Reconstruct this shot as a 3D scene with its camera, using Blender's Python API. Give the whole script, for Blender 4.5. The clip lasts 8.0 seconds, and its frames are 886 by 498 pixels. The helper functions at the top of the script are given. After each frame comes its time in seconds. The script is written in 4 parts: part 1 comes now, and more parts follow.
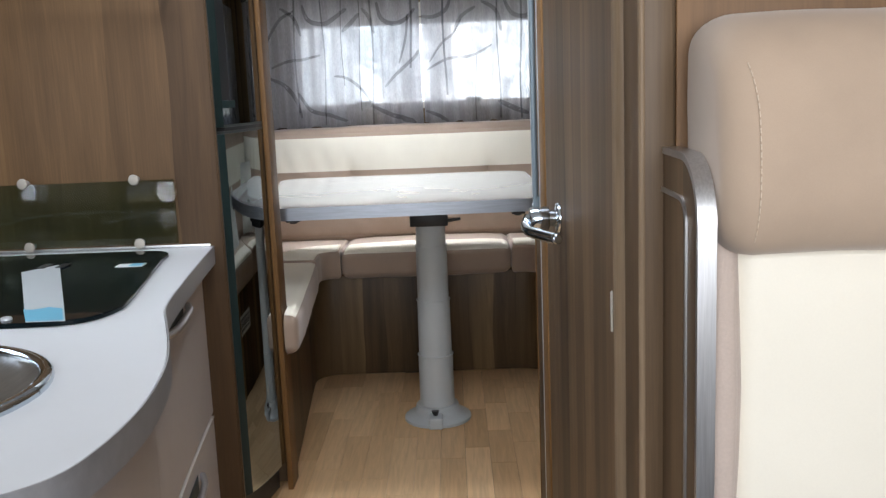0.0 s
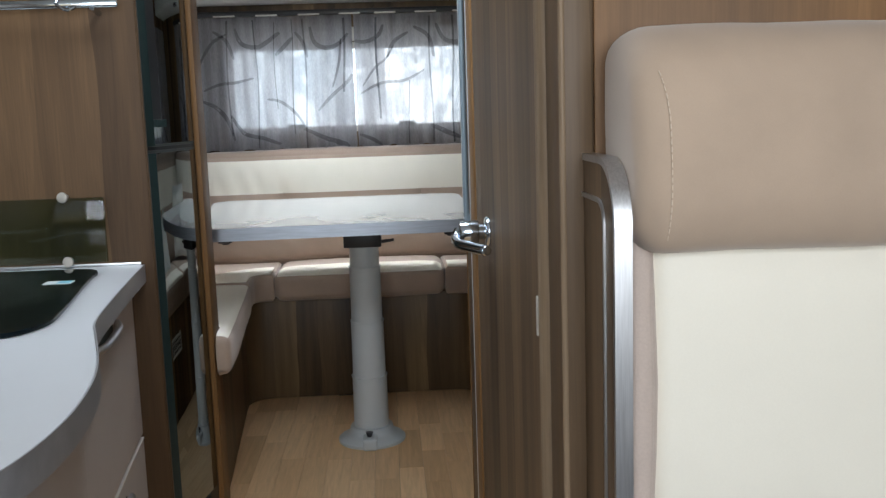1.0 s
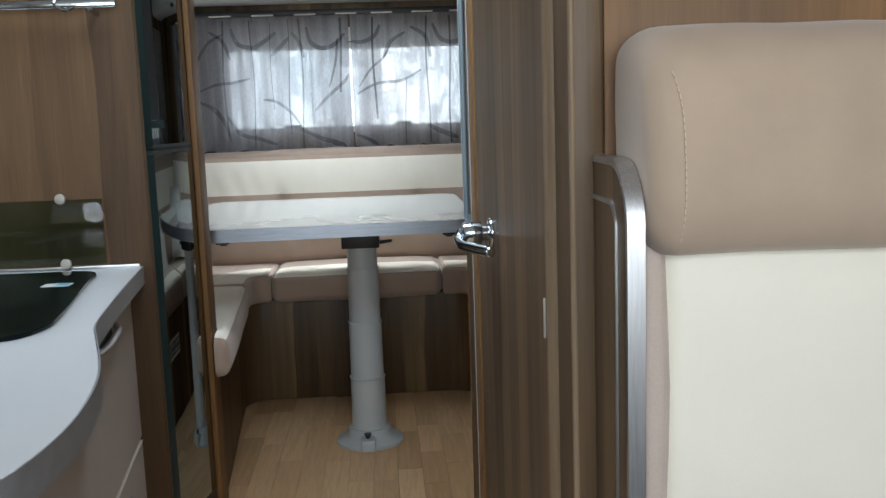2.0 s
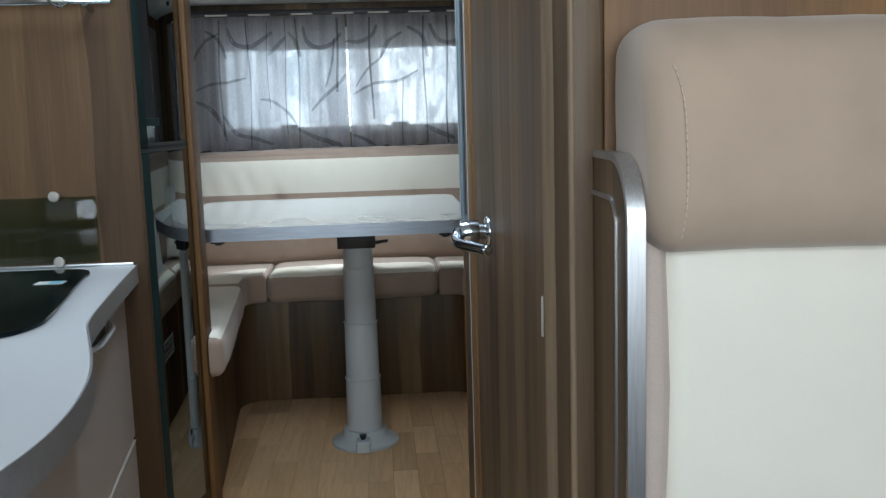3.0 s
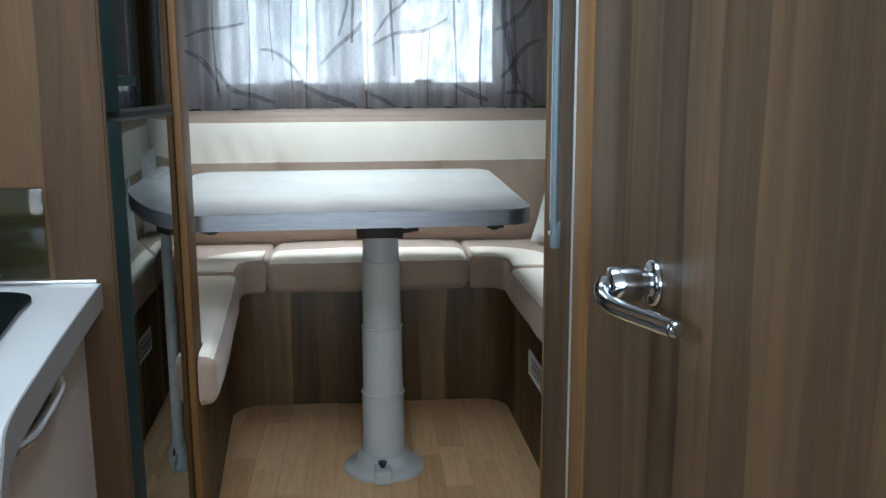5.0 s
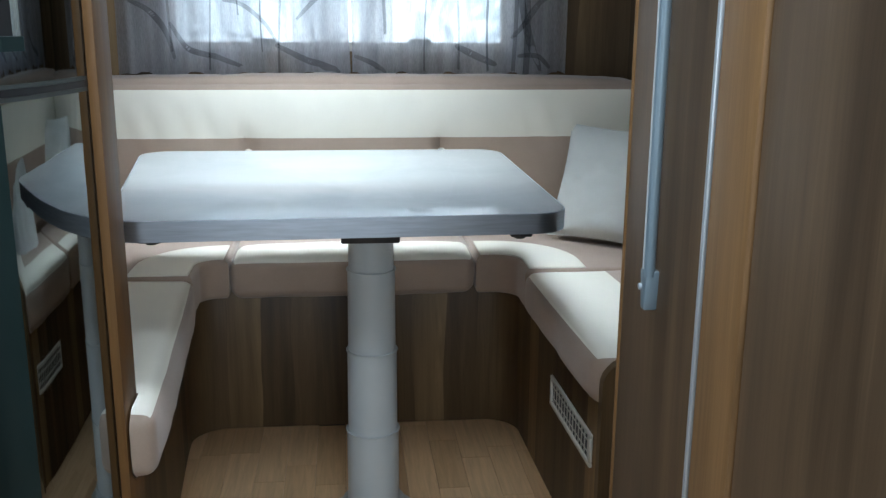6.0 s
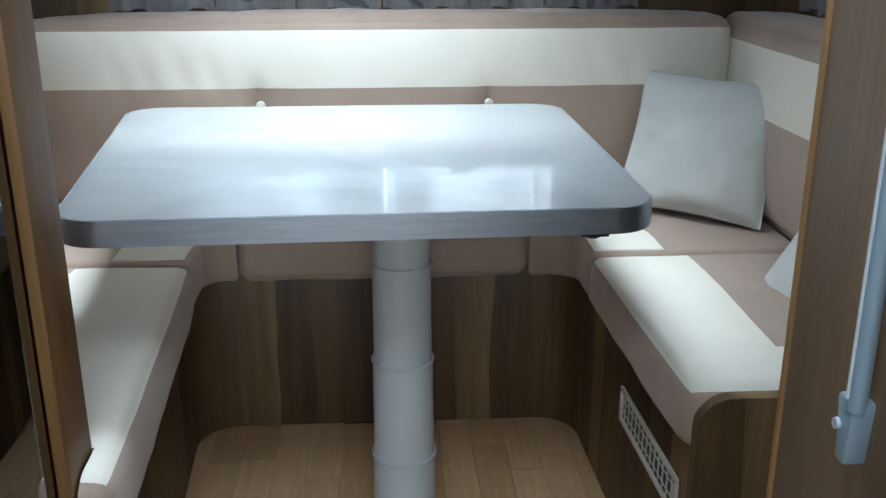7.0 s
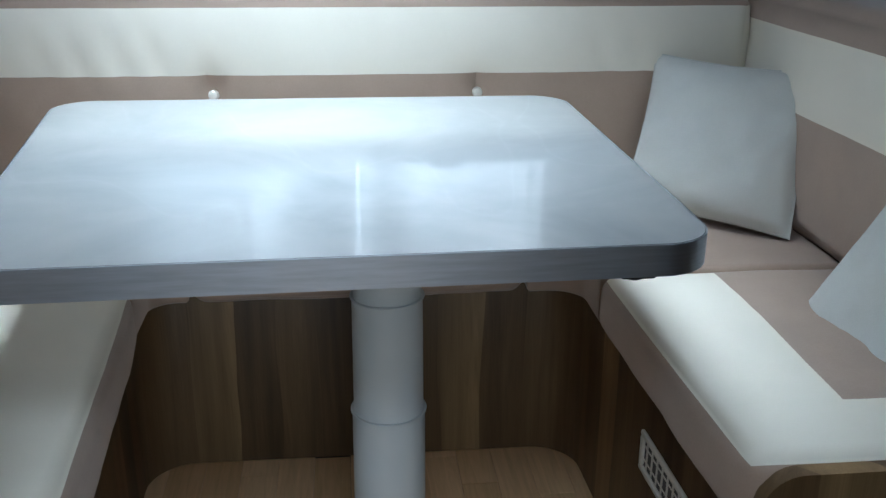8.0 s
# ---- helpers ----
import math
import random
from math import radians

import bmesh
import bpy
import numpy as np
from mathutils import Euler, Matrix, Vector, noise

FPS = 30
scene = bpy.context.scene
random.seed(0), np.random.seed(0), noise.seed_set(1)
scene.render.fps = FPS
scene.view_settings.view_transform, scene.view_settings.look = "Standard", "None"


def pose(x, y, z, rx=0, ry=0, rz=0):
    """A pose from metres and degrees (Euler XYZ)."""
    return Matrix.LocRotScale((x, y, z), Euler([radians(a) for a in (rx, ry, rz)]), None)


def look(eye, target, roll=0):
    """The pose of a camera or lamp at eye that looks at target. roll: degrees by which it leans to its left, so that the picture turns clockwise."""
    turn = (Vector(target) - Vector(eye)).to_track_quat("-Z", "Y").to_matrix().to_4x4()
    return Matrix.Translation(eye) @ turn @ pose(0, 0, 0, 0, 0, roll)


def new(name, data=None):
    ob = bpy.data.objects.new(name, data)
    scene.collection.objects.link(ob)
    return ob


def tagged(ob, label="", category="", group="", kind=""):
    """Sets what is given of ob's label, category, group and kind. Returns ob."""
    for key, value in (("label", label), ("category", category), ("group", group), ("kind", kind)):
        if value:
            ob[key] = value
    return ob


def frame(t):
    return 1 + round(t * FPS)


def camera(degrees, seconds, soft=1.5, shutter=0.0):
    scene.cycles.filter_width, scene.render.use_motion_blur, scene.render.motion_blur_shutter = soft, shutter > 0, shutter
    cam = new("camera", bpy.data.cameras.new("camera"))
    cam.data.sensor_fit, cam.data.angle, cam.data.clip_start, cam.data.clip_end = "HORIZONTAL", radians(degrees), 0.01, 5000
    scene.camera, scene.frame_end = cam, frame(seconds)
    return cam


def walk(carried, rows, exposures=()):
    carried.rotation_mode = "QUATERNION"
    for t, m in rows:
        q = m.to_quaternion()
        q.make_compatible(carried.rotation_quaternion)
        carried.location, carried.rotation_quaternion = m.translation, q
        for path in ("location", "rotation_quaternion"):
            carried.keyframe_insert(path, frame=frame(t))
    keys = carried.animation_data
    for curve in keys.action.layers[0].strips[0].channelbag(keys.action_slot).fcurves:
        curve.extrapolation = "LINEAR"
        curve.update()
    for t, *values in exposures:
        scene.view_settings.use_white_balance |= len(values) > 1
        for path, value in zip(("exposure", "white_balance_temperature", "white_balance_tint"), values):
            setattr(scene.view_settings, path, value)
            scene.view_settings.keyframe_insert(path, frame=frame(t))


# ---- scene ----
cam = camera(50.3, 8.0, soft=1.4)
EXPOSURES = [(0.0, 0.14, 6500, 14), (1.0, -0.15, 6300, 11), (1.5, -0.18, 6300, 10), (3.5, -0.35, 5850, 5), (4.0, -0.04, 5900, 6), (4.5, 0.05, 5950, 6), (6.0, 0.16, 5750, 5), (6.5, 0.24, 5750, 5), (7.0, 0.28, 5700, 5), (8.0, 0.08, 5550, 5)]
PATH = [
    (0, (0.109, -0.107, 1.096), (0.081, 1.863, 0.75), -2.3),
    (0.5, (0.118, -0.123, 1.088), (0.182, 1.85, 0.768), -2.4),
    (1, (0.114, -0.136, 1.077), (0.225, 1.839, 0.785), -1.9),
    (1.5, (0.101, -0.13, 1.081), (0.221, 1.844, 0.787), -2.1),
    (3, (0.1, -0.115, 1.071), (0.233, 1.86, 0.783), -1.7),
    (3.5, (0.07, -0.065, 1.076), (0.185, 1.91, 0.78), -1.4),
    (4, (0.009, 0.07, 1.1), (0.131, 2.036, 0.754), -1.0),
    (4.5, (-0.005, 0.209, 1.089), (0.138, 2.171, 0.727), -1.3),
    (4.7, (-0.005, 0.299, 1.093), (0.137, 2.259, 0.721), -0.7),
    (6, (-0.025, 0.966, 1.104), (0.181, 2.9, 0.622), 0.4),
    (6.5, (0.013, 1.189, 1.125), (0.143, 3.104, 0.563), -0.1),
    (7, (0.011, 1.381, 1.113), (0.121, 3.275, 0.478), -0.1),
    (7.5, (-0.035, 1.572, 1.111), (0.185, 3.452, 0.464), 0.4),
    (8, (-0.021, 1.675, 1.105), (0.174, 3.541, 0.409), 0.4),
]
walk(cam, [(t, look(eye, target, roll)) for t, eye, target, roll in PATH], EXPOSURES)


# ---------- world and large lights ----------
world = bpy.data.worlds.new("sky")
scene.world = world
world.use_nodes = True
wn = world.node_tree.nodes
sky = wn.new("ShaderNodeTexSky")
sky.sky_type, sky.sun_disc = "NISHITA", False
sky.sun_elevation, sky.sun_rotation = radians(38), radians(200)
world.node_tree.links.new(sky.outputs["Color"], wn["Background"].inputs["Color"])
wn["Background"].inputs["Strength"].default_value = 0.12

sun = new("sun", bpy.data.lights.new("sun", "SUN"))
sun.data.energy, sun.data.angle, sun.data.color = 1.0, radians(12), (1.0, 0.96, 0.9)
sun.matrix_world = pose(0, 0, 6, 52, 0, 200)


def sky_lamp(name, m, sx, sy, watts, color):
    """Daylight that enters by an opening."""
    lamp = new(name, bpy.data.lights.new(name, "AREA"))
    lamp.data.shape, lamp.data.size, lamp.data.size_y = "RECTANGLE", sx, sy
    lamp.data.energy, lamp.data.color = watts, color
    lamp.matrix_world = m
    return lamp


sky_lamp("windscreen_daylight", pose(0.22, -1.46, 1.35, 90, 0, 0), 1.35, 0.8, 41, (0.92, 0.97, 1.0))
sky_lamp("hatch_daylight", pose(-0.10, 3.17, 1.985, 0, 0, 0), 0.46, 0.5, 8.3, (0.90, 0.96, 1.0)).data.spread = radians(70)
# Added fill lamp above the aisle, out of view; brightens bench end and floor.
sky_lamp("aisle_hatch_daylight", pose(-0.05, 1.45, 1.985, 0, 0, 0), 0.5, 0.5, 11.0, (0.88, 0.95, 1.0))
# Added lamp outside the unseen kitchen window.
sky_lamp("kitchen_window_daylight", pose(-1.13, 1.19, 1.162, 90, 0, -90), 0.24, 0.42, 3.6, (0.80, 0.91, 1.0))
sky_lamp("side_window_daylight_left", pose(-1.12, 2.95, 1.2, 90, 0, -90), 0.8, 0.4, 3.4, (0.90, 0.96, 1.0))
sky_lamp("side_window_daylight_right", pose(1.12, 2.95, 1.2, 90, 0, 90), 0.8, 0.4, 0.3, (0.90, 0.96, 1.0))


# ---------- materials ----------
def material(name):
    m = bpy.data.materials.new(name)
    m.use_nodes = True
    return m, m.node_tree.nodes, m.node_tree.links, m.node_tree.nodes["Principled BSDF"]


def coords(n, l, scale, kind="Object"):
    tc, mp = n.new("ShaderNodeTexCoord"), n.new("ShaderNodeMapping")
    mp.inputs["Scale"].default_value = scale
    l.new(tc.outputs[kind], mp.inputs["Vector"])
    return mp.outputs["Vector"]


def noise_tex(n, l, vec, scale, detail=3, rough=0.5, warp=0.0):
    t = n.new("ShaderNodeTexNoise")
    t.inputs["Scale"].default_value, t.inputs["Detail"].default_value = scale, detail
    t.inputs["Roughness"].default_value, t.inputs["Distortion"].default_value = rough, warp
    l.new(vec, t.inputs["Vector"])
    return t.outputs["Fac"]


def ramp(n, l, fac, stops):
    r = n.new("ShaderNodeValToRGB")
    e = r.color_ramp.elements
    while len(e) < len(stops):
        e.new(0.5)
    for el, (p, c) in zip(e, stops):
        el.position, el.color = p, (*c, 1)
    l.new(fac, r.inputs["Fac"])
    return r.outputs["Color"]


def mixed(n, l, kind, fac, a, b):
    m = n.new("ShaderNodeMix")
    m.data_type, m.blend_type = "RGBA", kind
    m.inputs["Factor"].default_value = fac
    l.new(a, m.inputs["A"])
    l.new(b, m.inputs["B"])
    return m.outputs["Result"]


def bump(n, l, b, height, strength, dist=0.002):
    bp = n.new("ShaderNodeBump")
    bp.inputs["Strength"].default_value, bp.inputs["Distance"].default_value = strength, dist
    l.new(height, bp.inputs["Height"])
    l.new(bp.outputs["Normal"], b.inputs["Normal"])


def wood(name, dark, mid, light, rough=0.5, staves=14.0, coat=0.05, boards=0.38):
    """Laminate with upright staves of changing tone, long soft figure and fine pores."""
    m, n, l, b = material(name)
    tc, sep = n.new("ShaderNodeTexCoord"), n.new("ShaderNodeSeparateXYZ")
    l.new(tc.outputs["Object"], sep.inputs[0])

    def calc(op, a, c):
        q = n.new("ShaderNodeMath")
        q.operation = op
        for k, v in enumerate((a, c)):
            if isinstance(v, (int, float)):
                q.inputs[k].default_value = v
            else:
                l.new(v, q.inputs[k])
        return q.outputs[0]

    across = calc("ADD", sep.outputs[0], sep.outputs[1])
    wave = calc("MULTIPLY", noise_tex(n, l, coords(n, l, (2.5, 2.5, 0.9)), 2.0, 2, 0.5), 0.05)
    across = calc("ADD", across, wave)
    board = n.new("ShaderNodeTexWhiteNoise")
    board.noise_dimensions = "1D"
    l.new(calc("FLOOR", calc("MULTIPLY", across, staves), 0.0), board.inputs["W"])
    soft = noise_tex(n, l, coords(n, l, (1, 1, 0.05)), staves * 0.9, 3, 0.55)
    tone = calc("ADD", calc("MULTIPLY", board.outputs["Value"], boards), calc("MULTIPLY", soft, 1.15 - boards))
    base = ramp(n, l, tone, [(0.32, dark), (0.50, mid), (0.62, mid), (0.82, light)])
    figure = noise_tex(n, l, coords(n, l, (3.0, 3.0, 0.20)), 10, 5, 0.6, 0.9)
    col = mixed(n, l, "MULTIPLY", 0.9, base, ramp(n, l, figure, [(0.3, (0.72, 0.71, 0.69)), (0.7, (1.12, 1.11, 1.09))]))
    grain = noise_tex(n, l, coords(n, l, (60, 60, 1.4)), 6, 3, 0.7)
    col = mixed(n, l, "MULTIPLY", 0.55, col, ramp(n, l, grain, [(0.35, (0.80, 0.79, 0.78)), (0.6, (1.04, 1.04, 1.04))]))
    l.new(col, b.inputs["Base Color"])
    b.inputs["Roughness"].default_value = rough
    b.inputs["Coat Weight"].default_value, b.inputs["Coat Roughness"].default_value = coat, 0.35
    b.inputs["Specular IOR Level"].default_value = 0.28
    bump(n, l, b, grain, 0.12, 0.0006)
    return m


def fabric(name, color, dark=0.85, rough=0.75, weave=420, sheen=0.15, relief=0.25, spot=0.06):
    m, n, l, b = material(name)
    vec = coords(n, l, (1, 1, 1))
    cloud = noise_tex(n, l, vec, 7, 4, 0.55)
    fine = noise_tex(n, l, vec, weave, 2, 0.6)
    lo = tuple(c * dark for c in color)
    col = ramp(n, l, cloud, [(0.3, lo), (0.68, color)])
    spots = ramp(n, l, fine, [(0.3, (1 - spot,) * 3), (0.7, (1 + spot * 0.5,) * 3)])
    col = mixed(n, l, "MULTIPLY", 0.8, col, spots)
    l.new(col, b.inputs["Base Color"])
    b.inputs["Roughness"].default_value, b.inputs["Sheen Weight"].default_value = rough, sheen
    add = n.new("ShaderNodeMath")
    add.operation = "ADD"
    wrinkle = noise_tex(n, l, vec, 26, 4, 0.6, 0.4)
    l.new(fine, add.inputs[0])
    l.new(wrinkle, add.inputs[1])
    bump(n, l, b, add.outputs[0], relief, 0.002)
    return m


def plain(name, color, rough=0.4, metal=0.0, coat=0.0, vary=0.12, scale=9.0):
    m, n, l, b = material(name)
    f = noise_tex(n, l, coords(n, l, (1, 1, 1)), scale, 5, 0.6)
    col = ramp(n, l, f, [(0.3, tuple(c * (1 - vary) for c in color)), (0.7, color)])
    l.new(col, b.inputs["Base Color"])
    rr = ramp(n, l, f, [(0.3, (rough * 0.85,) * 3), (0.7, (min(1, rough * 1.2),) * 3)])
    l.new(rr, b.inputs["Roughness"])
    b.inputs["Metallic"].default_value, b.inputs["Coat Weight"].default_value = metal, coat
    b.inputs["Coat Roughness"].default_value = 0.05
    return m


def brushed(name, color, rough=0.3, stretch=(4, 4, 120)):
    m, n, l, b = material(name)
    f = noise_tex(n, l, coords(n, l, stretch), 6, 3, 0.6)
    l.new(ramp(n, l, f, [(0.3, tuple(c * 0.8 for c in color)), (0.7, color)]), b.inputs["Base Color"])
    b.inputs["Metallic"].default_value, b.inputs["Roughness"].default_value = 1.0, rough
    bump(n, l, b, f, 0.08, 0.0005)
    return m


def plank_material():
    m, n, l, b = material("oak_floor_vinyl")
    info = n.new("ShaderNodeObjectInfo")
    tone = ramp(n, l, info.outputs["Random"], [(0.0, (0.60, 0.375, 0.190)), (0.3, (0.72, 0.470, 0.250)), (0.7, (0.82, 0.56, 0.315)), (1.0, (0.65, 0.415, 0.215))])
    tc, add, mp = n.new("ShaderNodeTexCoord"), n.new("ShaderNodeVectorMath"), n.new("ShaderNodeMapping")
    add.operation = "ADD"
    l.new(tc.outputs["Object"], add.inputs[0])
    l.new(info.outputs["Random"], add.inputs[1])
    mp.inputs["Scale"].default_value = (22, 1.4, 22)
    l.new(add.outputs[0], mp.inputs["Vector"])
    grain = noise_tex(n, l, mp.outputs["Vector"], 3.5, 5, 0.65, 0.8)
    fig = ramp(n, l, grain, [(0.3, (0.72, 0.7, 0.68)), (0.65, (1.06, 1.06, 1.06))])
    l.new(mixed(n, l, "MULTIPLY", 0.65, tone, fig), b.inputs["Base Color"])
    b.inputs["Roughness"].default_value = 0.42
    bump(n, l, b, grain, 0.08, 0.0006)
    return m


def tabletop_material():
    m, n, l, b = material("pale_stone_laminate")
    vec = coords(n, l, (1, 1, 1))
    cloud = noise_tex(n, l, vec, 3.5, 4, 0.6, 0.5)
    col = ramp(n, l, cloud, [(0.3, (0.27, 0.285, 0.295)), (0.7, (0.36, 0.37, 0.37))])
    vein = noise_tex(n, l, coords(n, l, (2.2, 1.0, 1.0)), 1.6, 1, 0.4, 0.15)
    lines = ramp(n, l, vein, [(0.495, (1, 1, 1)), (0.5, (1.05, 1.05, 1.05)), (0.505, (1, 1, 1))])
    l.new(mixed(n, l, "MULTIPLY", 0.7, col, lines), b.inputs["Base Color"])
    b.inputs["Roughness"].default_value, b.inputs["Specular IOR Level"].default_value = 0.5, 0.05
    b.inputs["Coat Weight"].default_value, b.inputs["Coat Roughness"].default_value, b.inputs["Coat IOR"].default_value = 1.0, 0.015, 2.0
    return m


def sheer_material(name, low, high, closed_a, closed_b):
    """Sheer curtain cloth: part open weave, part light-scattering thread."""
    m, n, l, b = material(name)
    out = n["Material Output"]
    tr, tl, df = n.new("ShaderNodeBsdfTransparent"), n.new("ShaderNodeBsdfTranslucent"), n.new("ShaderNodeBsdfDiffuse")
    mix1, mix2 = n.new("ShaderNodeMixShader"), n.new("ShaderNodeMixShader")
    thread = noise_tex(n, l, coords(n, l, (220, 1, 20)), 3, 2, 0.6)
    col = ramp(n, l, thread, [(0.3, low), (0.7, high)])
    l.new(col, tl.inputs["Color"])
    l.new(col, df.inputs["Color"])
    mix1.inputs["Fac"].default_value = 0.6
    l.new(df.outputs[0], mix1.inputs[1])
    l.new(tl.outputs[0], mix1.inputs[2])
    streak = noise_tex(n, l, coords(n, l, (11, 1, 0.5)), 2.2, 3, 0.55)
    both = n.new("ShaderNodeMath")
    both.operation = "MULTIPLY_ADD"
    both.inputs[1].default_value = 0.15
    l.new(thread, both.inputs[0])
    l.new(streak, both.inputs[2])
    open_part = ramp(n, l, both.outputs[0], [(0.42, (closed_a,) * 3), (0.72, (closed_b,) * 3)])
    l.new(open_part, mix2.inputs["Fac"])
    l.new(tr.outputs[0], mix2.inputs[1])
    l.new(mix1.outputs[0], mix2.inputs[2])
    l.new(mix2.outputs[0], out.inputs["Surface"])
    return m


def outdoors_material():
    """Winter sky with bare branches and a grey band of far ground."""
    m, n, l, b = material("outdoor_distance")
    out, em = n["Material Output"], n.new("ShaderNodeEmission")
    vec = coords(n, l, (1, 1, 1))
    cloud = noise_tex(n, l, vec, 0.35, 3, 0.5)
    col = ramp(n, l, cloud, [(0.30, (0.55, 0.76, 0.90)), (0.50, (0.88, 0.96, 1.0)), (0.7, (1.0, 1.0, 1.0))])
    twig = noise_tex(n, l, coords(n, l, (1, 1, 0.55)), 2.4, 6, 0.72, 1.4)
    branch = ramp(n, l, twig, [(0.44, (1, 1, 1)), (0.485, (0.2, 0.24, 0.28)), (0.52, (0.2, 0.24, 0.28)), (0.56, (1, 1, 1))])
    col = mixed(n, l, "MULTIPLY", 0.62, col, branch)
    l.new(col, em.inputs["Color"])
    em.inputs["Strength"].default_value = 3.1
    l.new(em.outputs[0], out.inputs["Surface"])
    return m


def glass_material(name, tint=(1, 1, 1), rough=0.0, clear=0.9):
    m, n, l, b = material(name)
    b.inputs["Base Color"].default_value = (*tint, 1)
    b.inputs["Transmission Weight"].default_value = clear
    b.inputs["Roughness"].default_value, b.inputs["IOR"].default_value = rough, 1.45
    return m


def smoked_sheet(name, tint):
    """Thin smoked sheet: dimmed straight view through, sharp surface gloss."""
    m, n, l, b = material(name)
    clear, gloss, mix, fres = n.new("ShaderNodeBsdfTransparent"), n.new("ShaderNodeBsdfGlossy"), n.new("ShaderNodeMixShader"), n.new("ShaderNodeFresnel")
    cloud = noise_tex(n, l, coords(n, l, (1, 1, 1)), 4, 3, 0.5)
    l.new(ramp(n, l, cloud, [(0.3, tuple(c * 0.93 for c in tint)), (0.7, tint)]), clear.inputs["Color"])
    gloss.inputs["Roughness"].default_value, fres.inputs["IOR"].default_value = 0.02, 1.36
    l.new(fres.outputs[0], mix.inputs[0])
    l.new(clear.outputs[0], mix.inputs[1])
    l.new(gloss.outputs[0], mix.inputs[2])
    l.new(mix.outputs[0], n["Material Output"].inputs["Surface"])
    return m


WOOD = wood("walnut_laminate", (0.070, 0.045, 0.026), (0.143, 0.093, 0.053), (0.238, 0.154, 0.085), staves=13.0)
WOOD_WARM = wood("warm_oak_laminate", (0.080, 0.045, 0.021), (0.150, 0.087, 0.041), (0.245, 0.145, 0.069), rough=0.55, staves=8.5, coat=0.0, boards=0.62)
WOOD_BASE = wood("dark_walnut_laminate", (0.045, 0.028, 0.014), (0.130, 0.083, 0.041), (0.260, 0.172, 0.084), staves=12.0, boards=0.48)
WOOD_TAN = wood("tan_oak_laminate", (0.145, 0.075, 0.030), (0.185, 0.098, 0.040), (0.225, 0.12, 0.05), staves=8.0, coat=0.0)
EDGE_OAK = wood("oak_edging", (0.20, 0.105, 0.040), (0.25, 0.138, 0.055), (0.285, 0.162, 0.07), staves=8.0)
POST_OAK = wood("golden_oak_edging", (0.150, 0.074, 0.024), (0.185, 0.094, 0.032), (0.215, 0.112, 0.040), staves=8.0)
# Paler wood that carries the highlight of rounded edges in its colour.
PROFILE_HIGHLIGHT = wood("profile_highlight_laminate", (0.22, 0.155, 0.098), (0.27, 0.195, 0.125), (0.32, 0.23, 0.15), staves=8.0)
WHITE_HIDE = fabric("cream_leatherette", (0.85, 0.81, 0.70), 0.96, 0.5, 500, 0.05, 0.04, 0.015)
TAN = fabric("taupe_suede", (0.42, 0.318, 0.248), 0.88, 0.85, 380, 0.3, 0.12)
TAN_SEAT = fabric("sand_suede", (0.47, 0.36, 0.27), 0.84, 0.85, 900, 0.3, 0.035, 0.03)
STITCH = plain("sand_thread", (0.66, 0.56, 0.45), 0.8)
ROSE = fabric("pale_rose_suede", (0.56, 0.46, 0.40), 0.9, 0.85, 380, 0.3, 0.2)
PILLOW_CLOTH = fabric("white_cotton", (0.62, 0.63, 0.60), 0.93, 0.8, 600, 0.1, 0.3)
PLANK = plank_material()
TABLETOP = tabletop_material()
SHEER = sheer_material("sheer_grey_voile", (0.52, 0.515, 0.54), (0.68, 0.675, 0.70), 0.42, 0.68)
RIBBON = sheer_material("grey_woven_ribbon", (0.13, 0.13, 0.15), (0.19, 0.19, 0.22), 0.36, 0.52)
# Voile in a darker colour, painted shade for the curtain creases.
CREASE_SHADE = sheer_material("crease_shade_voile", (0.17, 0.18, 0.20), (0.24, 0.25, 0.28), 0.45, 0.65)
OUTDOORS = outdoors_material()
ALU = brushed("brushed_aluminium", (0.66, 0.67, 0.69), 0.33, (90, 90, 3))
SATIN = plain("satin_anodised", (0.62, 0.67, 0.72), 0.42, 0.6, 0, 0.05)
ROD_BLUE = plain("blue_grey_anodised", (0.24, 0.31, 0.36), 0.4, 0.3, 0, 0.06)
ALU_EDGE = brushed("aluminium_edge_band", (0.50, 0.55, 0.62), 0.38, (2, 2, 30))
CHROME = plain("chrome", (0.55, 0.62, 0.69), 0.12, 1.0, 0, 0.05)
STEEL = brushed("stainless_steel", (0.30, 0.29, 0.265), 0.42, (30, 4, 4))
GREY_PAINT = plain("grey_powder_coat", (0.49, 0.52, 0.525), 0.38, 0, 0.1, 0.06)
BLACK_PLASTIC = plain("black_plastic", (0.02, 0.02, 0.022), 0.4)
BLACK_GLASS = plain("black_glass", (0.002, 0.006, 0.008), 0.03, 0, 0.0, 0.1)
WORKTOP = plain("white_worktop_laminate", (0.70, 0.73, 0.76), 0.34, 0, 0.1, 0.04, 14)
GREIGE = plain("greige_lacquer", (0.50, 0.46, 0.44), 0.45, 0, 0.0, 0.04)
FRIDGE_FRAME = plain("green_grey_plastic", (0.022, 0.040, 0.040), 0.42, 0, 0.0, 0.1)
FRIDGE_DOOR = plain("dark_mirror_lacquer", (0.33, 0.36, 0.365), 0.03, 1.0, 0, 0.06)
WHITE_PLASTIC = plain("off_white_plastic", (0.72, 0.70, 0.64), 0.4)
BLACK_GLASS.node_tree.nodes["Principled BSDF"].inputs["Specular IOR Level"].default_value = 0.12
FRIDGE_FRAME.node_tree.nodes["Principled BSDF"].inputs["Specular IOR Level"].default_value = 0.2
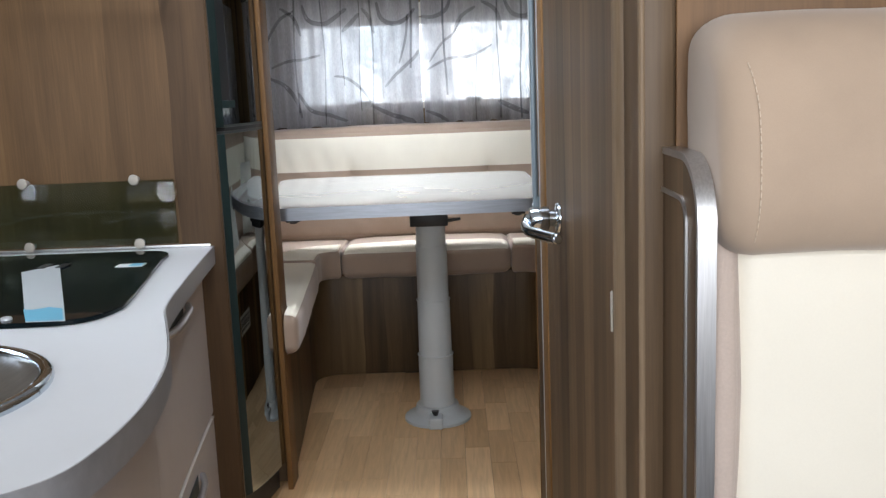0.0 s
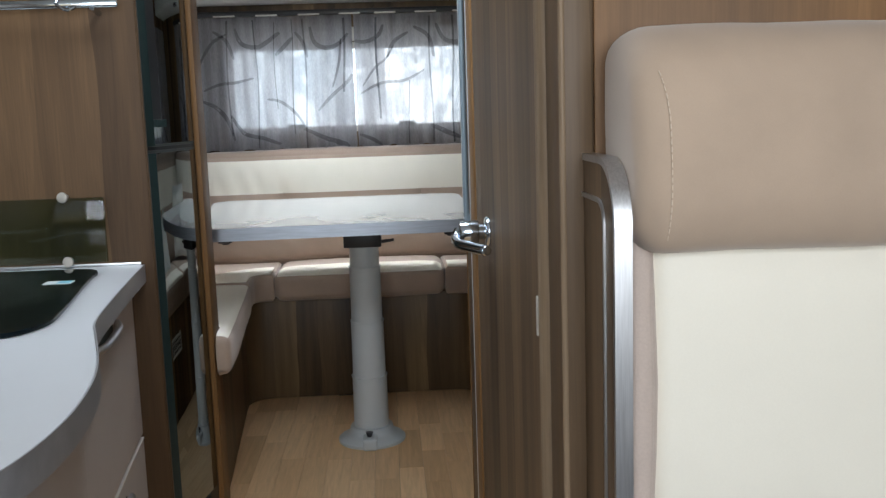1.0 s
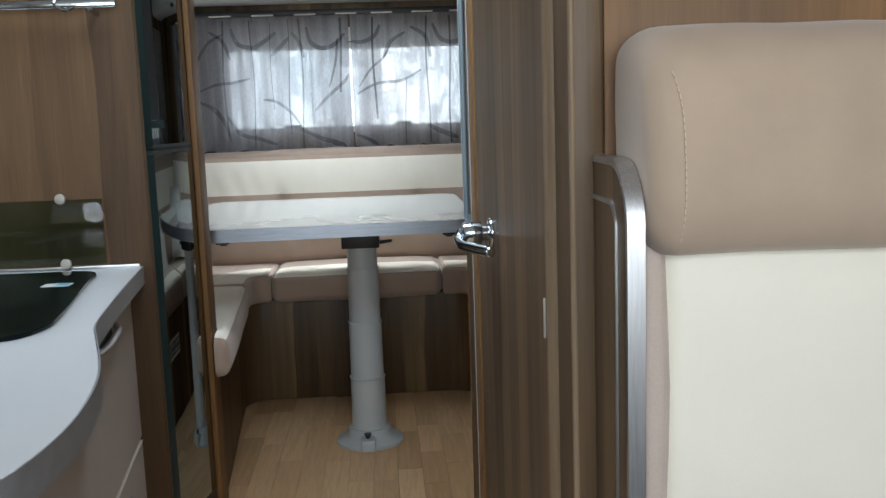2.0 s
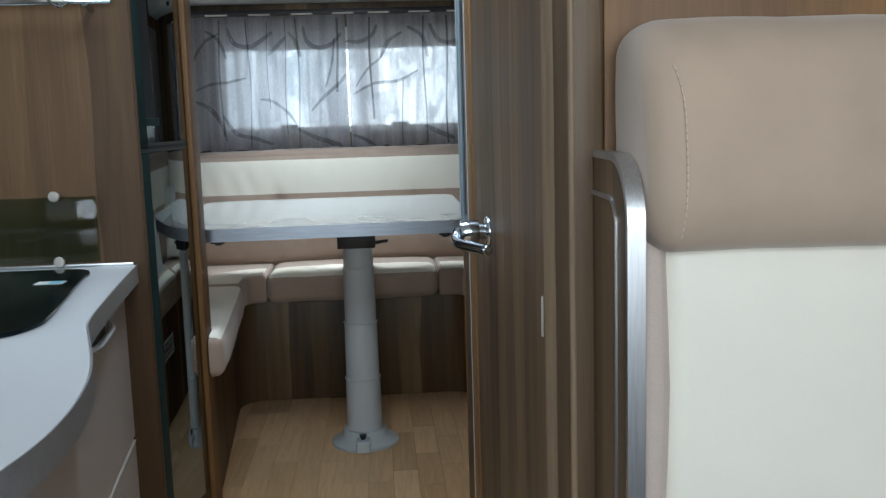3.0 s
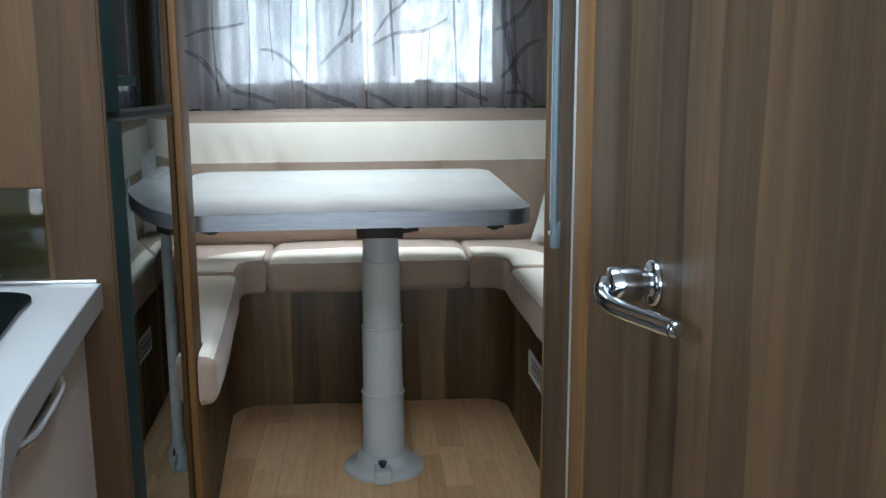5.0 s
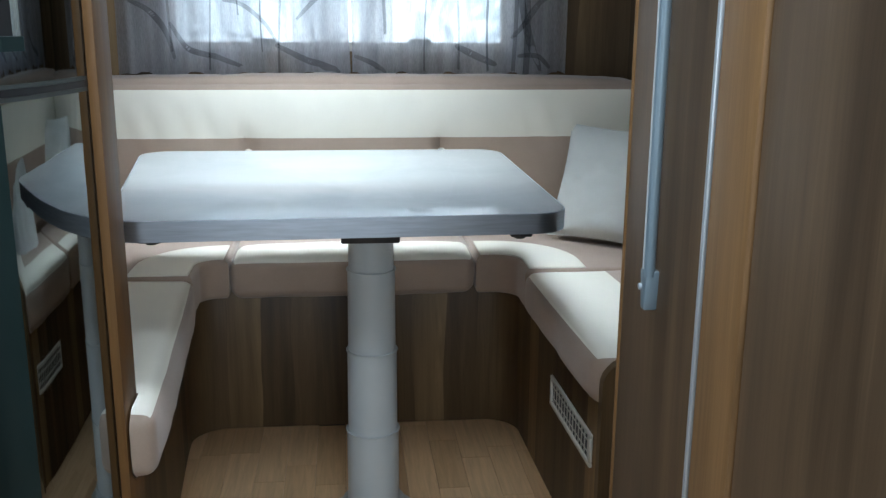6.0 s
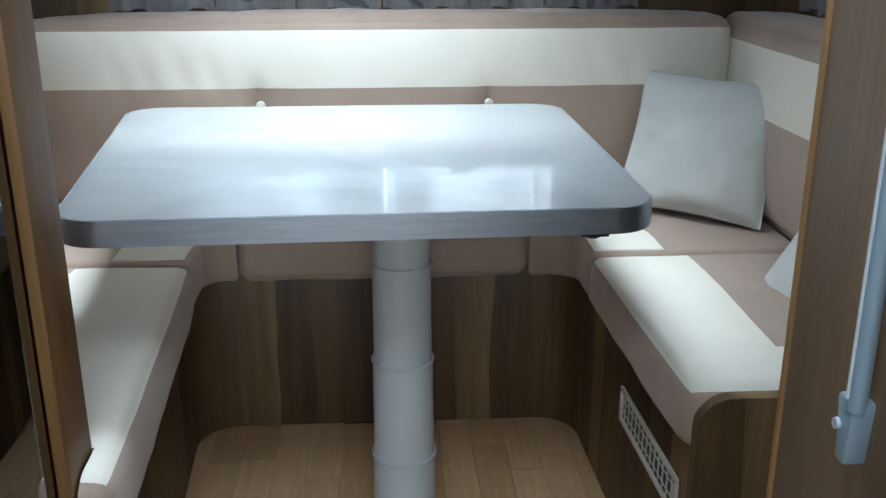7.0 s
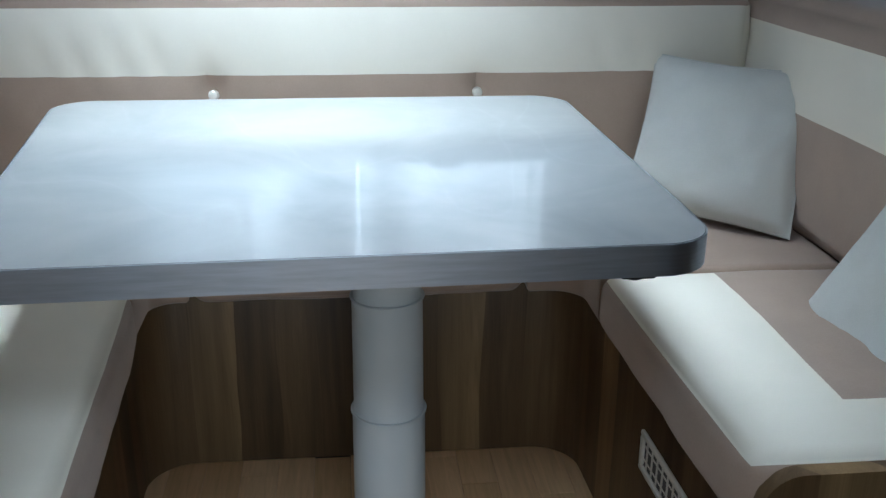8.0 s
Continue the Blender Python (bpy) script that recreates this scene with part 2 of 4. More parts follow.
IVORY = plain("ivory_button", (0.80, 0.77, 0.70), 0.35)
CEILING_MAT = fabric("pale_headliner", (0.62, 0.61, 0.58), 0.95, 0.8, 300, 0.1, 0.1)
SHELL_MAT = plain("grey_wall_board", (0.34, 0.31, 0.28), 0.6, 0, 0, 0.1)
GLASS = glass_material("clear_acrylic")
SMOKE_GLASS = smoked_sheet("smoked_glass", (0.70, 0.785, 0.735))
STICKER = plain("white_sticker", (0.75, 0.80, 0.82), 0.4)
# Colour of the pale leaflet reflection painted on the hob glass.
REFLECTED_PAPER = plain("reflected_paper", (0.50, 0.55, 0.58), 0.35, 0, 0.0, 0.10, 30)
CAP = plain("dull_nickel_cap", (0.46, 0.43, 0.38), 0.4, 0.3)
DOOR_TRIM = plain("grey_door_trim", (0.07, 0.08, 0.078), 0.4)
WORKTOP_EDGE = plain("satin_metal_edge", (0.40, 0.41, 0.43), 0.36, 0.35, 0, 0.2, 40)
STICKER_BLUE = plain("blue_sticker", (0.15, 0.45, 0.62), 0.4)


# ---------- building helpers ----------
def thing(name, label, category, at=(0, 0, 0), group="", kind=""):
    ob = new(name)
    ob.location = at
    ob.empty_display_size = 0.05
    return tagged(ob, label, category, group, kind)


def part(name, data, mat, parent=None, label="", smooth=True):
    """One mesh object from a bmesh or from (verts, faces), built in world places, under its thing."""
    me = bpy.data.meshes.new(name)
    if isinstance(data, bmesh.types.BMesh):
        data.to_mesh(me)
        data.free()
    else:
        me.from_pydata([tuple(v) for v in data[0]], [], data[1])
    me.materials.append(mat)
    ob = new(name, me)
    if smooth:
        me.shade_smooth()
        me.set_sharp_from_angle(angle=radians(38))
    if parent is not None:
        ob.parent = parent
        if parent.data is None:
            ob.matrix_parent_inverse = Matrix.Translation(-Vector(parent.location))
    if label:
        ob["label"] = label
    return ob


def box(x0, x1, y0, y1, z0, z1, bev=0.003, seg=2, bm=None):
    out = bm or bmesh.new()
    got = bmesh.ops.create_cube(out, size=1, matrix=Matrix.LocRotScale(((x0 + x1) / 2, (y0 + y1) / 2, (z0 + z1) / 2), None, (x1 - x0, y1 - y0, z1 - z0)))
    if bev > 0:
        edges = {e for v in got["verts"] for e in v.link_edges}
        bmesh.ops.bevel(out, geom=list(edges), offset=bev, segments=seg, affect="EDGES", profile=0.5)
    return out


def cylinder(a, b, r0, r1=None, seg=32, bev=0.0, bm=None):
    """A capped round bar from a to b."""
    out = bm or bmesh.new()
    a, b = Vector(a), Vector(b)
    turn = (b - a).to_track_quat("Z", "Y").to_matrix().to_4x4()
    got = bmesh.ops.create_cone(out, cap_ends=True, segments=seg, radius1=r0, radius2=r0 if r1 is None else r1, depth=(b - a).length,
                                matrix=Matrix.Translation((a + b) / 2) @ turn)
    if bev > 0:
        rim = [e for v in got["verts"] for e in v.link_edges if len([f for f in e.link_faces if len(f.verts) > 4]) == 1]
        bmesh.ops.bevel(out, geom=list(set(rim)), offset=bev, segments=2, affect="EDGES", profile=0.5)
    return out


def tube(points, r, seg=12):
    """A round bar along a line of points."""
    pts = [Vector(p) for p in points]
    verts, faces = [], []
    for i, p in enumerate(pts):
        d = (pts[min(i + 1, len(pts) - 1)] - pts[max(i - 1, 0)]).normalized()
        side = d.orthogonal().normalized() if i == 0 else (side - d * side.dot(d)).normalized()
        up = d.cross(side)
        for k in range(seg):
            a = 2 * math.pi * k / seg
            verts.append(p + r * (math.cos(a) * side + math.sin(a) * up))
    for i in range(len(pts) - 1):
        for k in range(seg):
            q = (k + 1) % seg
            faces.append((i * seg + k, i * seg + q, (i + 1) * seg + q, (i + 1) * seg + k))
    faces.append(tuple(range(seg - 1, -1, -1)))
    faces.append(tuple((len(pts) - 1) * seg + k for k in range(seg)))
    return verts, faces


def prism(outline, z0, z1, bev=0.0, seg=2):
    """An upright slab from a closed outline in plan."""
    bm = bmesh.new()
    low = [bm.verts.new((x, y, z0)) for x, y in outline]
    f = bm.faces.new(low)
    up = bmesh.ops.extrude_face_region(bm, geom=[f])
    bmesh.ops.translate(bm, verts=[v for v in up["geom"] if isinstance(v, bmesh.types.BMVert)], vec=(0, 0, z1 - z0))
    bmesh.ops.recalc_face_normals(bm, faces=bm.faces)
    if bev > 0:
        rim = [e for e in bm.edges if any(len(g.verts) > 4 for g in e.link_faces)]
        bmesh.ops.bevel(bm, geom=rim, offset=bev, segments=seg, affect="EDGES", profile=0.5)
    return bm


def spline(points, per=8):
    """A smooth line through points."""
    p = [Vector(q) for q in points]
    out = []
    for i in range(len(p) - 1):
        a, b, c, d = p[max(i - 1, 0)], p[i], p[i + 1], p[min(i + 2, len(p) - 1)]
        for k in range(per):
            t = k / per
            out.append(0.5 * ((2 * b) + (c - a) * t + (2 * a - 5 * b + 4 * c - d) * t * t + (3 * b - a - 3 * c + d) * t ** 3))
    out.append(p[-1])
    return out


def axis_steps(a, b, r, cuts, extra=()):
    s = [a, a + r * 0.15, a + r * 0.4, a + r * 0.7, a + r, b - r, b - r * 0.7, b - r * 0.4, b - r * 0.15, b]
    s += [a + r + (b - a - 2 * r) * k / cuts for k in range(1, cuts)]
    s += [e for e in extra if a < e < b]
    return sorted(set(round(v, 5) for v in s))


def soft_box(lo, hi, r, cuts=(8, 8, 4), extra=((), (), ()), puff=0.0, wrinkle=0.0, seed=0.0, shape=None):
    """Verts and quads of an upholstered block: rounded edges, swelling faces, slight unevenness."""
    lo, hi = Vector(lo), Vector(hi)
    steps = [axis_steps(lo[k], hi[k], r, cuts[k], extra[k]) for k in range(3)]
    index, verts, faces = {}, [], []

    def vid(p):
        key = tuple(round(c, 5) for c in p)
        if key not in index:
            index[key] = len(verts)
            verts.append(Vector(p))
        return index[key]

    for ax in range(3):
        u, v = (ax + 1) % 3, (ax + 2) % 3
        for end, flip in ((lo[ax], True), (hi[ax], False)):
            for i in range(len(steps[u]) - 1):
                for j in range(len(steps[v]) - 1):
                    quad = []
                    for di, dj in ((0, 0), (1, 0), (1, 1), (0, 1)):
                        p = [0, 0, 0]
                        p[ax], p[u], p[v] = end, steps[u][i + di], steps[v][j + dj]
                        quad.append(vid(p))
                    faces.append(tuple(reversed(quad)) if flip else tuple(quad))
    flat = [v.copy() for v in verts]
    mid, half = (lo + hi) / 2, (hi - lo) / 2
    for k, p in enumerate(flat):
        inner = Vector([min(max(p[a], lo[a] + r), hi[a] - r) for a in range(3)])
        d = p - inner
        normal = d.normalized() if d.length > 1e-9 else Vector((0, 0, 0))
        q = inner + normal * r
        rel = [(p[a] - mid[a]) / half[a] for a in range(3)]
        swell = Vector((0, 0, 0))
        for a in range(3):
            o1, o2 = (a + 1) % 3, (a + 2) % 3
            swell[a] = puff * rel[a] ** 3 * (1 - rel[o1] ** 4) * (1 - rel[o2] ** 4)
        q += swell
        if wrinkle:
            q += normal * wrinkle * noise.noise(Vector((p.x * 9 + seed, p.y * 9, p.z * 9)))
            q += normal * wrinkle * 0.5 * noise.noise(Vector((p.x * 25 + seed, p.y * 25, p.z * 25)))
        verts[k] = shape(q) if shape else q
    return verts, faces, flat


def panels(data, test):
    """Split a soft_box into the faces whose middle, before rounding, passes the test, and the others."""
    verts, faces, flat = data
    out = []
    for want in (True, False):
        use, remap, pick = [], {}, []
        for f in faces:
            c = sum((flat[i] for i in f), Vector((0, 0, 0))) / len(f)
            if bool(test(c)) == want:
                ids = []
                for i in f:
                    if i not in remap:
                        remap[i] = len(use)
                        use.append(verts[i])
                    ids.append(remap[i])
                pick.append(tuple(ids))
        out.append((use, pick))
    return out


def wall(name, label, x0, x1, y0, y1, z0, z1, mat, holes=(), axis="x", parts=()):
    """A wall slab with openings cut through it; axis is the way along the wall, holes are (a0, a1, z0, z1)."""
    bm = bmesh.new()
    a0, a1 = (x0, x1) if axis == "x" else (y0, y1)
    cuts_a = sorted({a0, a1, *[h[0] for h in holes], *[h[1] for h in holes]})
    cuts_z = sorted({z0, z1, *[h[2] for h in holes], *[h[3] for h in holes]})
    for i in range(len(cuts_a) - 1):
        for j in range(len(cuts_z) - 1):
            ca, cz = (cuts_a[i] + cuts_a[i + 1]) / 2, (cuts_z[j] + cuts_z[j + 1]) / 2
            if any(h[0] < ca < h[1] and h[2] < cz < h[3] for h in holes):
                continue
            if axis == "x":
                box(cuts_a[i], cuts_a[i + 1], y0, y1, cuts_z[j], cuts_z[j + 1], 0, 1, bm)
            else:
                box(x0, x1, cuts_a[i], cuts_a[i + 1], cuts_z[j], cuts_z[j + 1], 0, 1, bm)
    bmesh.ops.remove_doubles(bm, verts=bm.verts, dist=1e-5)
    twin = {}
    for f in bm.faces:
        twin.setdefault(tuple(round(c, 4) for c in f.calc_center_median()), []).append(f)
    bmesh.ops.delete(bm, geom=[f for fs in twin.values() if len(fs) > 1 for f in fs], context="FACES")
    bmesh.ops.recalc_face_normals(bm, faces=bm.faces)
    ob = part(name, bm, mat, None, "", smooth=False)
    return tagged(ob, label, "wall", "", "structure")

# ---------- structure ----------
LEFT, RIGHT, REAR, FRONT, TOP = -1.08, 1.08, 3.80, -1.50, 1.95
wall("wall_rear", "brown wood-panelled rear wall with a wide window", LEFT, RIGHT, REAR, REAR + 0.04, 0, TOP, WOOD_BASE, [(-0.50, 0.45, 1.02, 1.34)], "x")
wall("wall_left", "wood-panelled side wall with a lounge window", LEFT - 0.04, LEFT, FRONT, REAR + 0.04, 0, TOP, WOOD, [(2.55, 3.35, 1.0, 1.4), (1.065, 1.315, 0.945, 1.38)], "y")
wall("wall_right", "wood-panelled side wall with a lounge window", RIGHT, RIGHT + 0.04, FRONT, REAR + 0.04, 0, TOP, WOOD, [(2.55, 3.35, 1.0, 1.4)], "y")
wall("wall_front", "grey front wall round the windscreen opening", LEFT, RIGHT, FRONT - 0.04, FRONT, 0, TOP, SHELL_MAT, [(-0.9, 0.9, 0.92, 1.78)], "x")

bm = bmesh.new()
# The opening at y 1.18 to 1.72 is added for the aisle lamp.
for x0, x1, y0, y1 in ((LEFT, RIGHT, FRONT, 1.18), (LEFT, -0.32, 1.18, 1.72), (0.22, RIGHT, 1.18, 1.72), (LEFT, RIGHT, 1.72, 2.86), (LEFT, RIGHT, 3.44, REAR), (LEFT, -0.42, 2.86, 3.44), (0.16, RIGHT, 2.86, 3.44)):
    box(x0, x1, y0, y1, TOP, TOP + 0.05, 0, 1, bm)
tagged(part("ceiling", bm, CEILING_MAT, None, "", False), "pale textile headliner ceiling with a roof hatch", "ceiling", "", "structure")

# outdoor distance behind the rear window and the roof over the windscreen
tagged(part("backdrop", box(-7, 7, 9.0, 9.02, -3, 6, 0), OUTDOORS, None, "", False), "bright winter sky with bare branches", "backdrop", "", "structure")

# partition along the aisle: bathroom block with its door
PX = 0.28
tagged(part("wall_partition_fixed", box(PX + 0.008, PX + 0.036, 1.719, 1.972, 0, TOP, 0.004), WOOD, None), "walnut laminate partition end panel beside the lounge", "wall", "", "structure")
tagged(part("wall_partition_jamb", box(PX - 0.001, PX + 0.03, 1.409, 1.628, 0, TOP, 0.003), WOOD, None), "walnut laminate door jamb panel", "wall", "", "structure")
tagged(part("trim_jamb", box(PX - 0.005, PX + 0.03, 1.630, 1.710, 0, TOP, 0.006), EDGE_OAK, None), "warm oak jamb trim", "trim", "", "structure")
tagged(part("wall_partition_near", box(PX - 0.002, PX + 0.03, 0.745, 0.83, 0, TOP, 0.004), WOOD, None), "walnut laminate panel next to the bathroom door", "wall", "", "structure")
tagged(part("wall_bathroom_front", box(PX + 0.03, RIGHT, 0.747, 0.775, 0, TOP, 0.002), WOOD_TAN, None), "oak laminate wall behind the bench seat", "wall", "", "structure")
tagged(part("wall_bathroom_back", box(PX + 0.036, RIGHT, 1.942, 1.972, 0, TOP, 0.002), WOOD, None), "walnut laminate wall closing the bathroom towards the lounge", "wall", "", "structure")
tagged(part("trim_silver", box(PX - 0.006, PX + 0.02, 1.7115, 1.7175, 0, TOP, 0.002), SATIN, None), "slim satin aluminium joint strip", "trim", "", "structure")
tagged(part("trim_edge", cylinder((PX + 0.010, 1.973, 0), (PX + 0.010, 1.973, TOP), 0.004, seg=12), EDGE_OAK, None), "pale oak edging strip on the partition end", "trim", "", "structure")
# Both upright edges have their bright highlight line painted in by colour.
tagged(part("trim_profile", cylinder((PX - 0.001, 0.838, 0), (PX - 0.001, 0.838, TOP), 0.011, seg=16), PROFILE_HIGHLIGHT, None), "rounded profile beside the door, its highlight put into a paler colour", "trim", "", "structure")
tagged(part("trim_corner", cylinder((PX - 0.0005, 0.7475, 0), (PX - 0.0005, 0.7475, TOP), 0.0035, seg=12), PROFILE_HIGHLIGHT, None), "slim partition corner edge, its highlight put into a paler colour", "trim", "", "structure")

door = thing("door_1", "walnut laminate bathroom door with chrome lever, barely ajar", "door", (PX, 1.17, 0), "", "structure")
part("door_panel", prism([(PX - 0.003, 0.852), (PX + 0.025, 0.852), (PX + 0.014, 1.400), (PX - 0.014, 1.400)], 0.03, 1.90, 0.003), WOOD, door)
part("strike_strip", box(PX - 0.013, PX + 0.01, 1.4007, 1.4035, 0.885, 0.925, 0.0008), WHITE_PLASTIC, door, "pale slim strike strip")
part("hinge_cover", box(PX - 0.0062, PX + 0.002, 0.8900, 0.8928, 0.822, 0.868, 0.0015), WHITE_PLASTIC, door, "pale slim hinge cover")
HX, HY, HZ = PX - 0.0125, 1.312, 0.888
handle = part("door_handle", cylinder((HX - 0.016, HY, HZ), (HX - 0.046, HY, HZ), 0.0185, 0.017, 32, 0.003), CHROME, door, "polished chrome lever handle")
part("neck", cylinder((HX - 0.003, HY, HZ), (HX - 0.017, HY, HZ), 0.0125, None, 28), CHROME, handle)
part("rosette", cylinder((HX + 0.001, HY, HZ), (HX - 0.006, HY, HZ), 0.024, 0.022, 32, 0.002), CHROME, handle)
line_a = spline([(HX - 0.045, HY + 0.012, HZ + 0.001), (HX - 0.051, HY + 0.002, HZ - 0.010), (HX - 0.048, HY - 0.030, HZ - 0.014), (HX - 0.034, HY - 0.070, HZ - 0.014), (HX - 0.018, HY - 0.112, HZ - 0.013)], 6)
lever = part("lever", tube(line_a, 0.0085, 14), CHROME, handle)
part("lever_tip", cylinder(line_a[-1], line_a[-1] + (line_a[-1] - line_a[-2]).normalized() * 0.008, 0.0083, 0.007, 14, 0.002), CHROME, handle)

rod = thing("curtain_rod", "upright satin aluminium rod with a latch block on the partition", "rod", (PX, 1.855, 0.8))
RY, RX = 1.856, PX + 0.008
part("bar", cylinder((RX - 0.0095, RY, 0.85), (RX - 0.0095, RY - 0.001, TOP), 0.006, None, 20), ROD_BLUE, rod)
part("bar_slot", box(RX - 0.0165, RX - 0.0145, RY - 0.0012, RY + 0.0006, 0.858, TOP - 0.01, 0), GREY_PAINT, rod)
block = box(RX - 0.014, RX + 0.001, RY - 0.005, RY + 0.015, 0.814, 0.856, 0.003)
for v in block.verts:
    if v.co.z < 0.823:
        v.co.y = RY + 0.002 + (v.co.y - RY - 0.002) * 0.55
part("latch_block", block, ROD_BLUE, rod)
part("screw", cylinder((RX - 0.0135, RY + 0.009, 0.837), (RX - 0.0165, RY + 0.009, 0.837), 0.0035, None, 14), SATIN, rod)

# kitchen end panel, fridge niche
PY = 1.86
tagged(part("wall_kitchen_end", box(LEFT, -0.384, PY, PY + 0.010, 0, TOP, 0.002), WOOD_WARM, None), "warm oak laminate tall end panel of the kitchen", "wall", "", "structure")
tagged(part("trim_kitchen_end", box(-0.384, -0.381, PY + 0.001, PY + 0.009, 0, TOP, 0.001), WOOD_WARM, None), "oak edging of the tall end panel", "trim", "", "structure")
tagged(part("wall_fridge_side", box(LEFT, -0.3835, 2.416, 2.444, 0, TOP, 0.002), WOOD, None), "walnut laminate partition between fridge and lounge", "wall", "", "structure")
tagged(part("trim_post", box(-0.382, -0.368, 2.358, 2.446, 0, TOP, 0.0008), POST_OAK, None), "upright oak edge post between fridge and lounge", "trim", "", "structure")

# ---------- fridge ----------
fridge = thing("fridge", "tall dark fridge with bowed mirror-gloss doors", "fridge", (-0.6, 2.1, 0))
part("body", box(-1.0, -0.525, PY + 0.012, 2.412, 0.02, 1.80, 0.003), FRIDGE_FRAME, fridge)


def door_tilt(y):
    """How far the bowed front turns from the aisle, in degrees."""
    stops = ((2.145, 34), (2.157, 27), (2.172, 22), (2.212, 17), (2.262, 13), (2.36, 8))
    for (ya, a), (yb, b) in zip(stops, stops[1:]):
        if y <= yb:
            return a + (b - a) * max(y - ya, 0) / (yb - ya)
    return stops[-1][1]


FRONT_CURVE = [(-0.384, 2.354)]
while FRONT_CURVE[-1][1] > 2.158:
    fx, fy = FRONT_CURVE[-1]
    FRONT_CURVE.append((fx - 0.006 * math.tan(radians(door_tilt(fy))), fy - 0.006))
NX, NY = FRONT_CURVE[-1]


def bowed(z0, z1, off=0.0, y_low=0.0, y_high=9.0, back=-0.52):
    """A slab behind the bowed front line, its face moved out by off."""
    face = [(x + off, y) for x, y in FRONT_CURVE if y_low <= y <= y_high]
    return prism(face + [(back, face[-1][1]), (back, face[0][1])], z0, z1, 0.0)


def side_trim(z0, z1):
    """Plastic edge profile that rounds off the handle side of a door."""
    return prism([(NX + 0.002, NY - 0.0005), (NX - 0.006, NY - 0.014), (NX - 0.030, NY - 0.026), (-0.52, NY - 0.032), (-0.52, NY - 0.0005)], z0, z1, 0.002)


lower = part("lower_door", bowed(0.085, 0.997), FRIDGE_DOOR, fridge)
part("edge_profile", side_trim(0.085, 0.997), FRIDGE_FRAME, lower, "green-grey plastic edge profile")
part("top_trim", bowed(0.9975, 1.003, 0.002), DOOR_TRIM, lower, "grey top trim")
part("door_gap", bowed(1.0035, 1.0125, 0.003), BLACK_PLASTIC, fridge)
upper = part("upper_door", bowed(1.0185, 1.60), FRIDGE_DOOR, fridge)
part("bottom_trim", bowed(1.013, 1.018, 0.002), DOOR_TRIM, upper, "grey bottom trim")
part("edge_profile", side_trim(1.013, 1.60), FRIDGE_FRAME, upper, "green-grey plastic edge profile")
# Dark reflection near the grip, put on as a slightly proud black panel.
part("grip_recess", bowed(1.076, 1.59, 0.0015, 2.1, 2.188, -0.50), BLACK_PLASTIC, upper, "black panel for the dark reflection beside the grip")
part("grip_ledge", bowed(1.058, 1.0755, 0.010, 2.1, 2.196, -0.50), FRIDGE_FRAME, upper)
part("plinth", bowed(0.012, 0.084, -0.02), BLACK_PLASTIC, fridge)

# ---------- kitchen ----------
KZ = 0.776
EDGE = [(-0.405, 1.856), (-0.385, 1.66), (-0.362, 1.46), (-0.340, 1.30), (-0.312, 1.205), (-0.278, 1.10), (-0.250, 1.00), (-0.233, 0.90), (-0.226, 0.81), (-0.230, 0.72), (-0.246, 0.655), (-0.290, 0.612), (-0.36, 0.59), (-0.50, 0.58)]
edge_line = [(p.x, p.y) for p in spline([(x, y, 0) for x, y in EDGE], 5)]
outline = edge_line + [(LEFT, 0.58), (LEFT, 1.856)]
counter = thing("kitchen_worktop", "white laminate worktop with wavy aluminium-edged front", "worktop", (-0.7, 1.2, KZ))
part("top", prism(outline, KZ - 0.036, KZ, 0.0015), WORKTOP, counter, smooth=False)


def band(line, off, z0, z1, thick):
    """An upright strip that follows a plan line, with thickness."""
    n = len(line)
    nor = []
    for i in range(n):
        a, b = line[max(i - 1, 0)], line[min(i + 1, n - 1)]
        d = Vector((b[0] - a[0], b[1] - a[1])).normalized()
        nor.append(Vector((-d.y, d.x)))
    outer = [(p[0] + q.x * (off + thick), p[1] + q.y * (off + thick)) for p, q in zip(line, nor)]
    inner = [(p[0] + q.x * off, p[1] + q.y * off) for p, q in zip(line, nor)]
    return prism(inner + outer[::-1], z0, z1)


part("edge_band", band(edge_line, 0.0006, KZ - 0.037, KZ + 0.0005, 0.002), WORKTOP_EDGE, counter, "brushed aluminium edge band")

unit = thing("kitchen_cabinet", "greige gloss kitchen base cabinet with curved drawer fronts", "cabinet", (-0.7, 1.2, 0))
split = min(range(len(edge_line)), key=lambda i: abs(edge_line[i][1] - 1.225))
body_line = [(x - 0.045, y) for x, y in edge_line]
part("body", prism([(x - 0.03, y) for x, y in body_line] + [(LEFT, 0.60), (LEFT, 1.85)], 0.08, KZ - 0.038), BLACK_PLASTIC, unit)
for z0, z1 in ((0.409, KZ - 0.045), (0.09, 0.397)):
    drawer = part("drawer", band(body_line[:split + 1], -0.003, z0, z1, 0.018), GREIGE, unit)
    hz = z1 - (0.036 if z1 > 0.5 else 0.05)
    a = [q for q in body_line if 1.40 < q[1] < 1.69]
    pts = [(x + 0.018 + 0.014 * math.sin(math.pi * i / (len(a) - 1)) ** 0.4, y, hz) for i, (x, y) in enumerate(a)]
    part("handle_recess", band(a[1:-1], 0.0152, hz - 0.017, hz + 0.017, 0.001), FRIDGE_FRAME, drawer, "dark oval grip recess")
    part("handle", tube(spline(pts, 3), 0.007, 12), ALU, drawer, "curved brushed aluminium handle")
    # Light on the lower drawer's top edge, put in as a white strip.
    if z1 < 0.5:
        part("edge_strip", band(body_line[:split + 1], -0.003, z1 + 0.0002, z1 + 0.0032, 0.0195), WHITE_PLASTIC, drawer, "white strip for the lit top edge of the drawer")
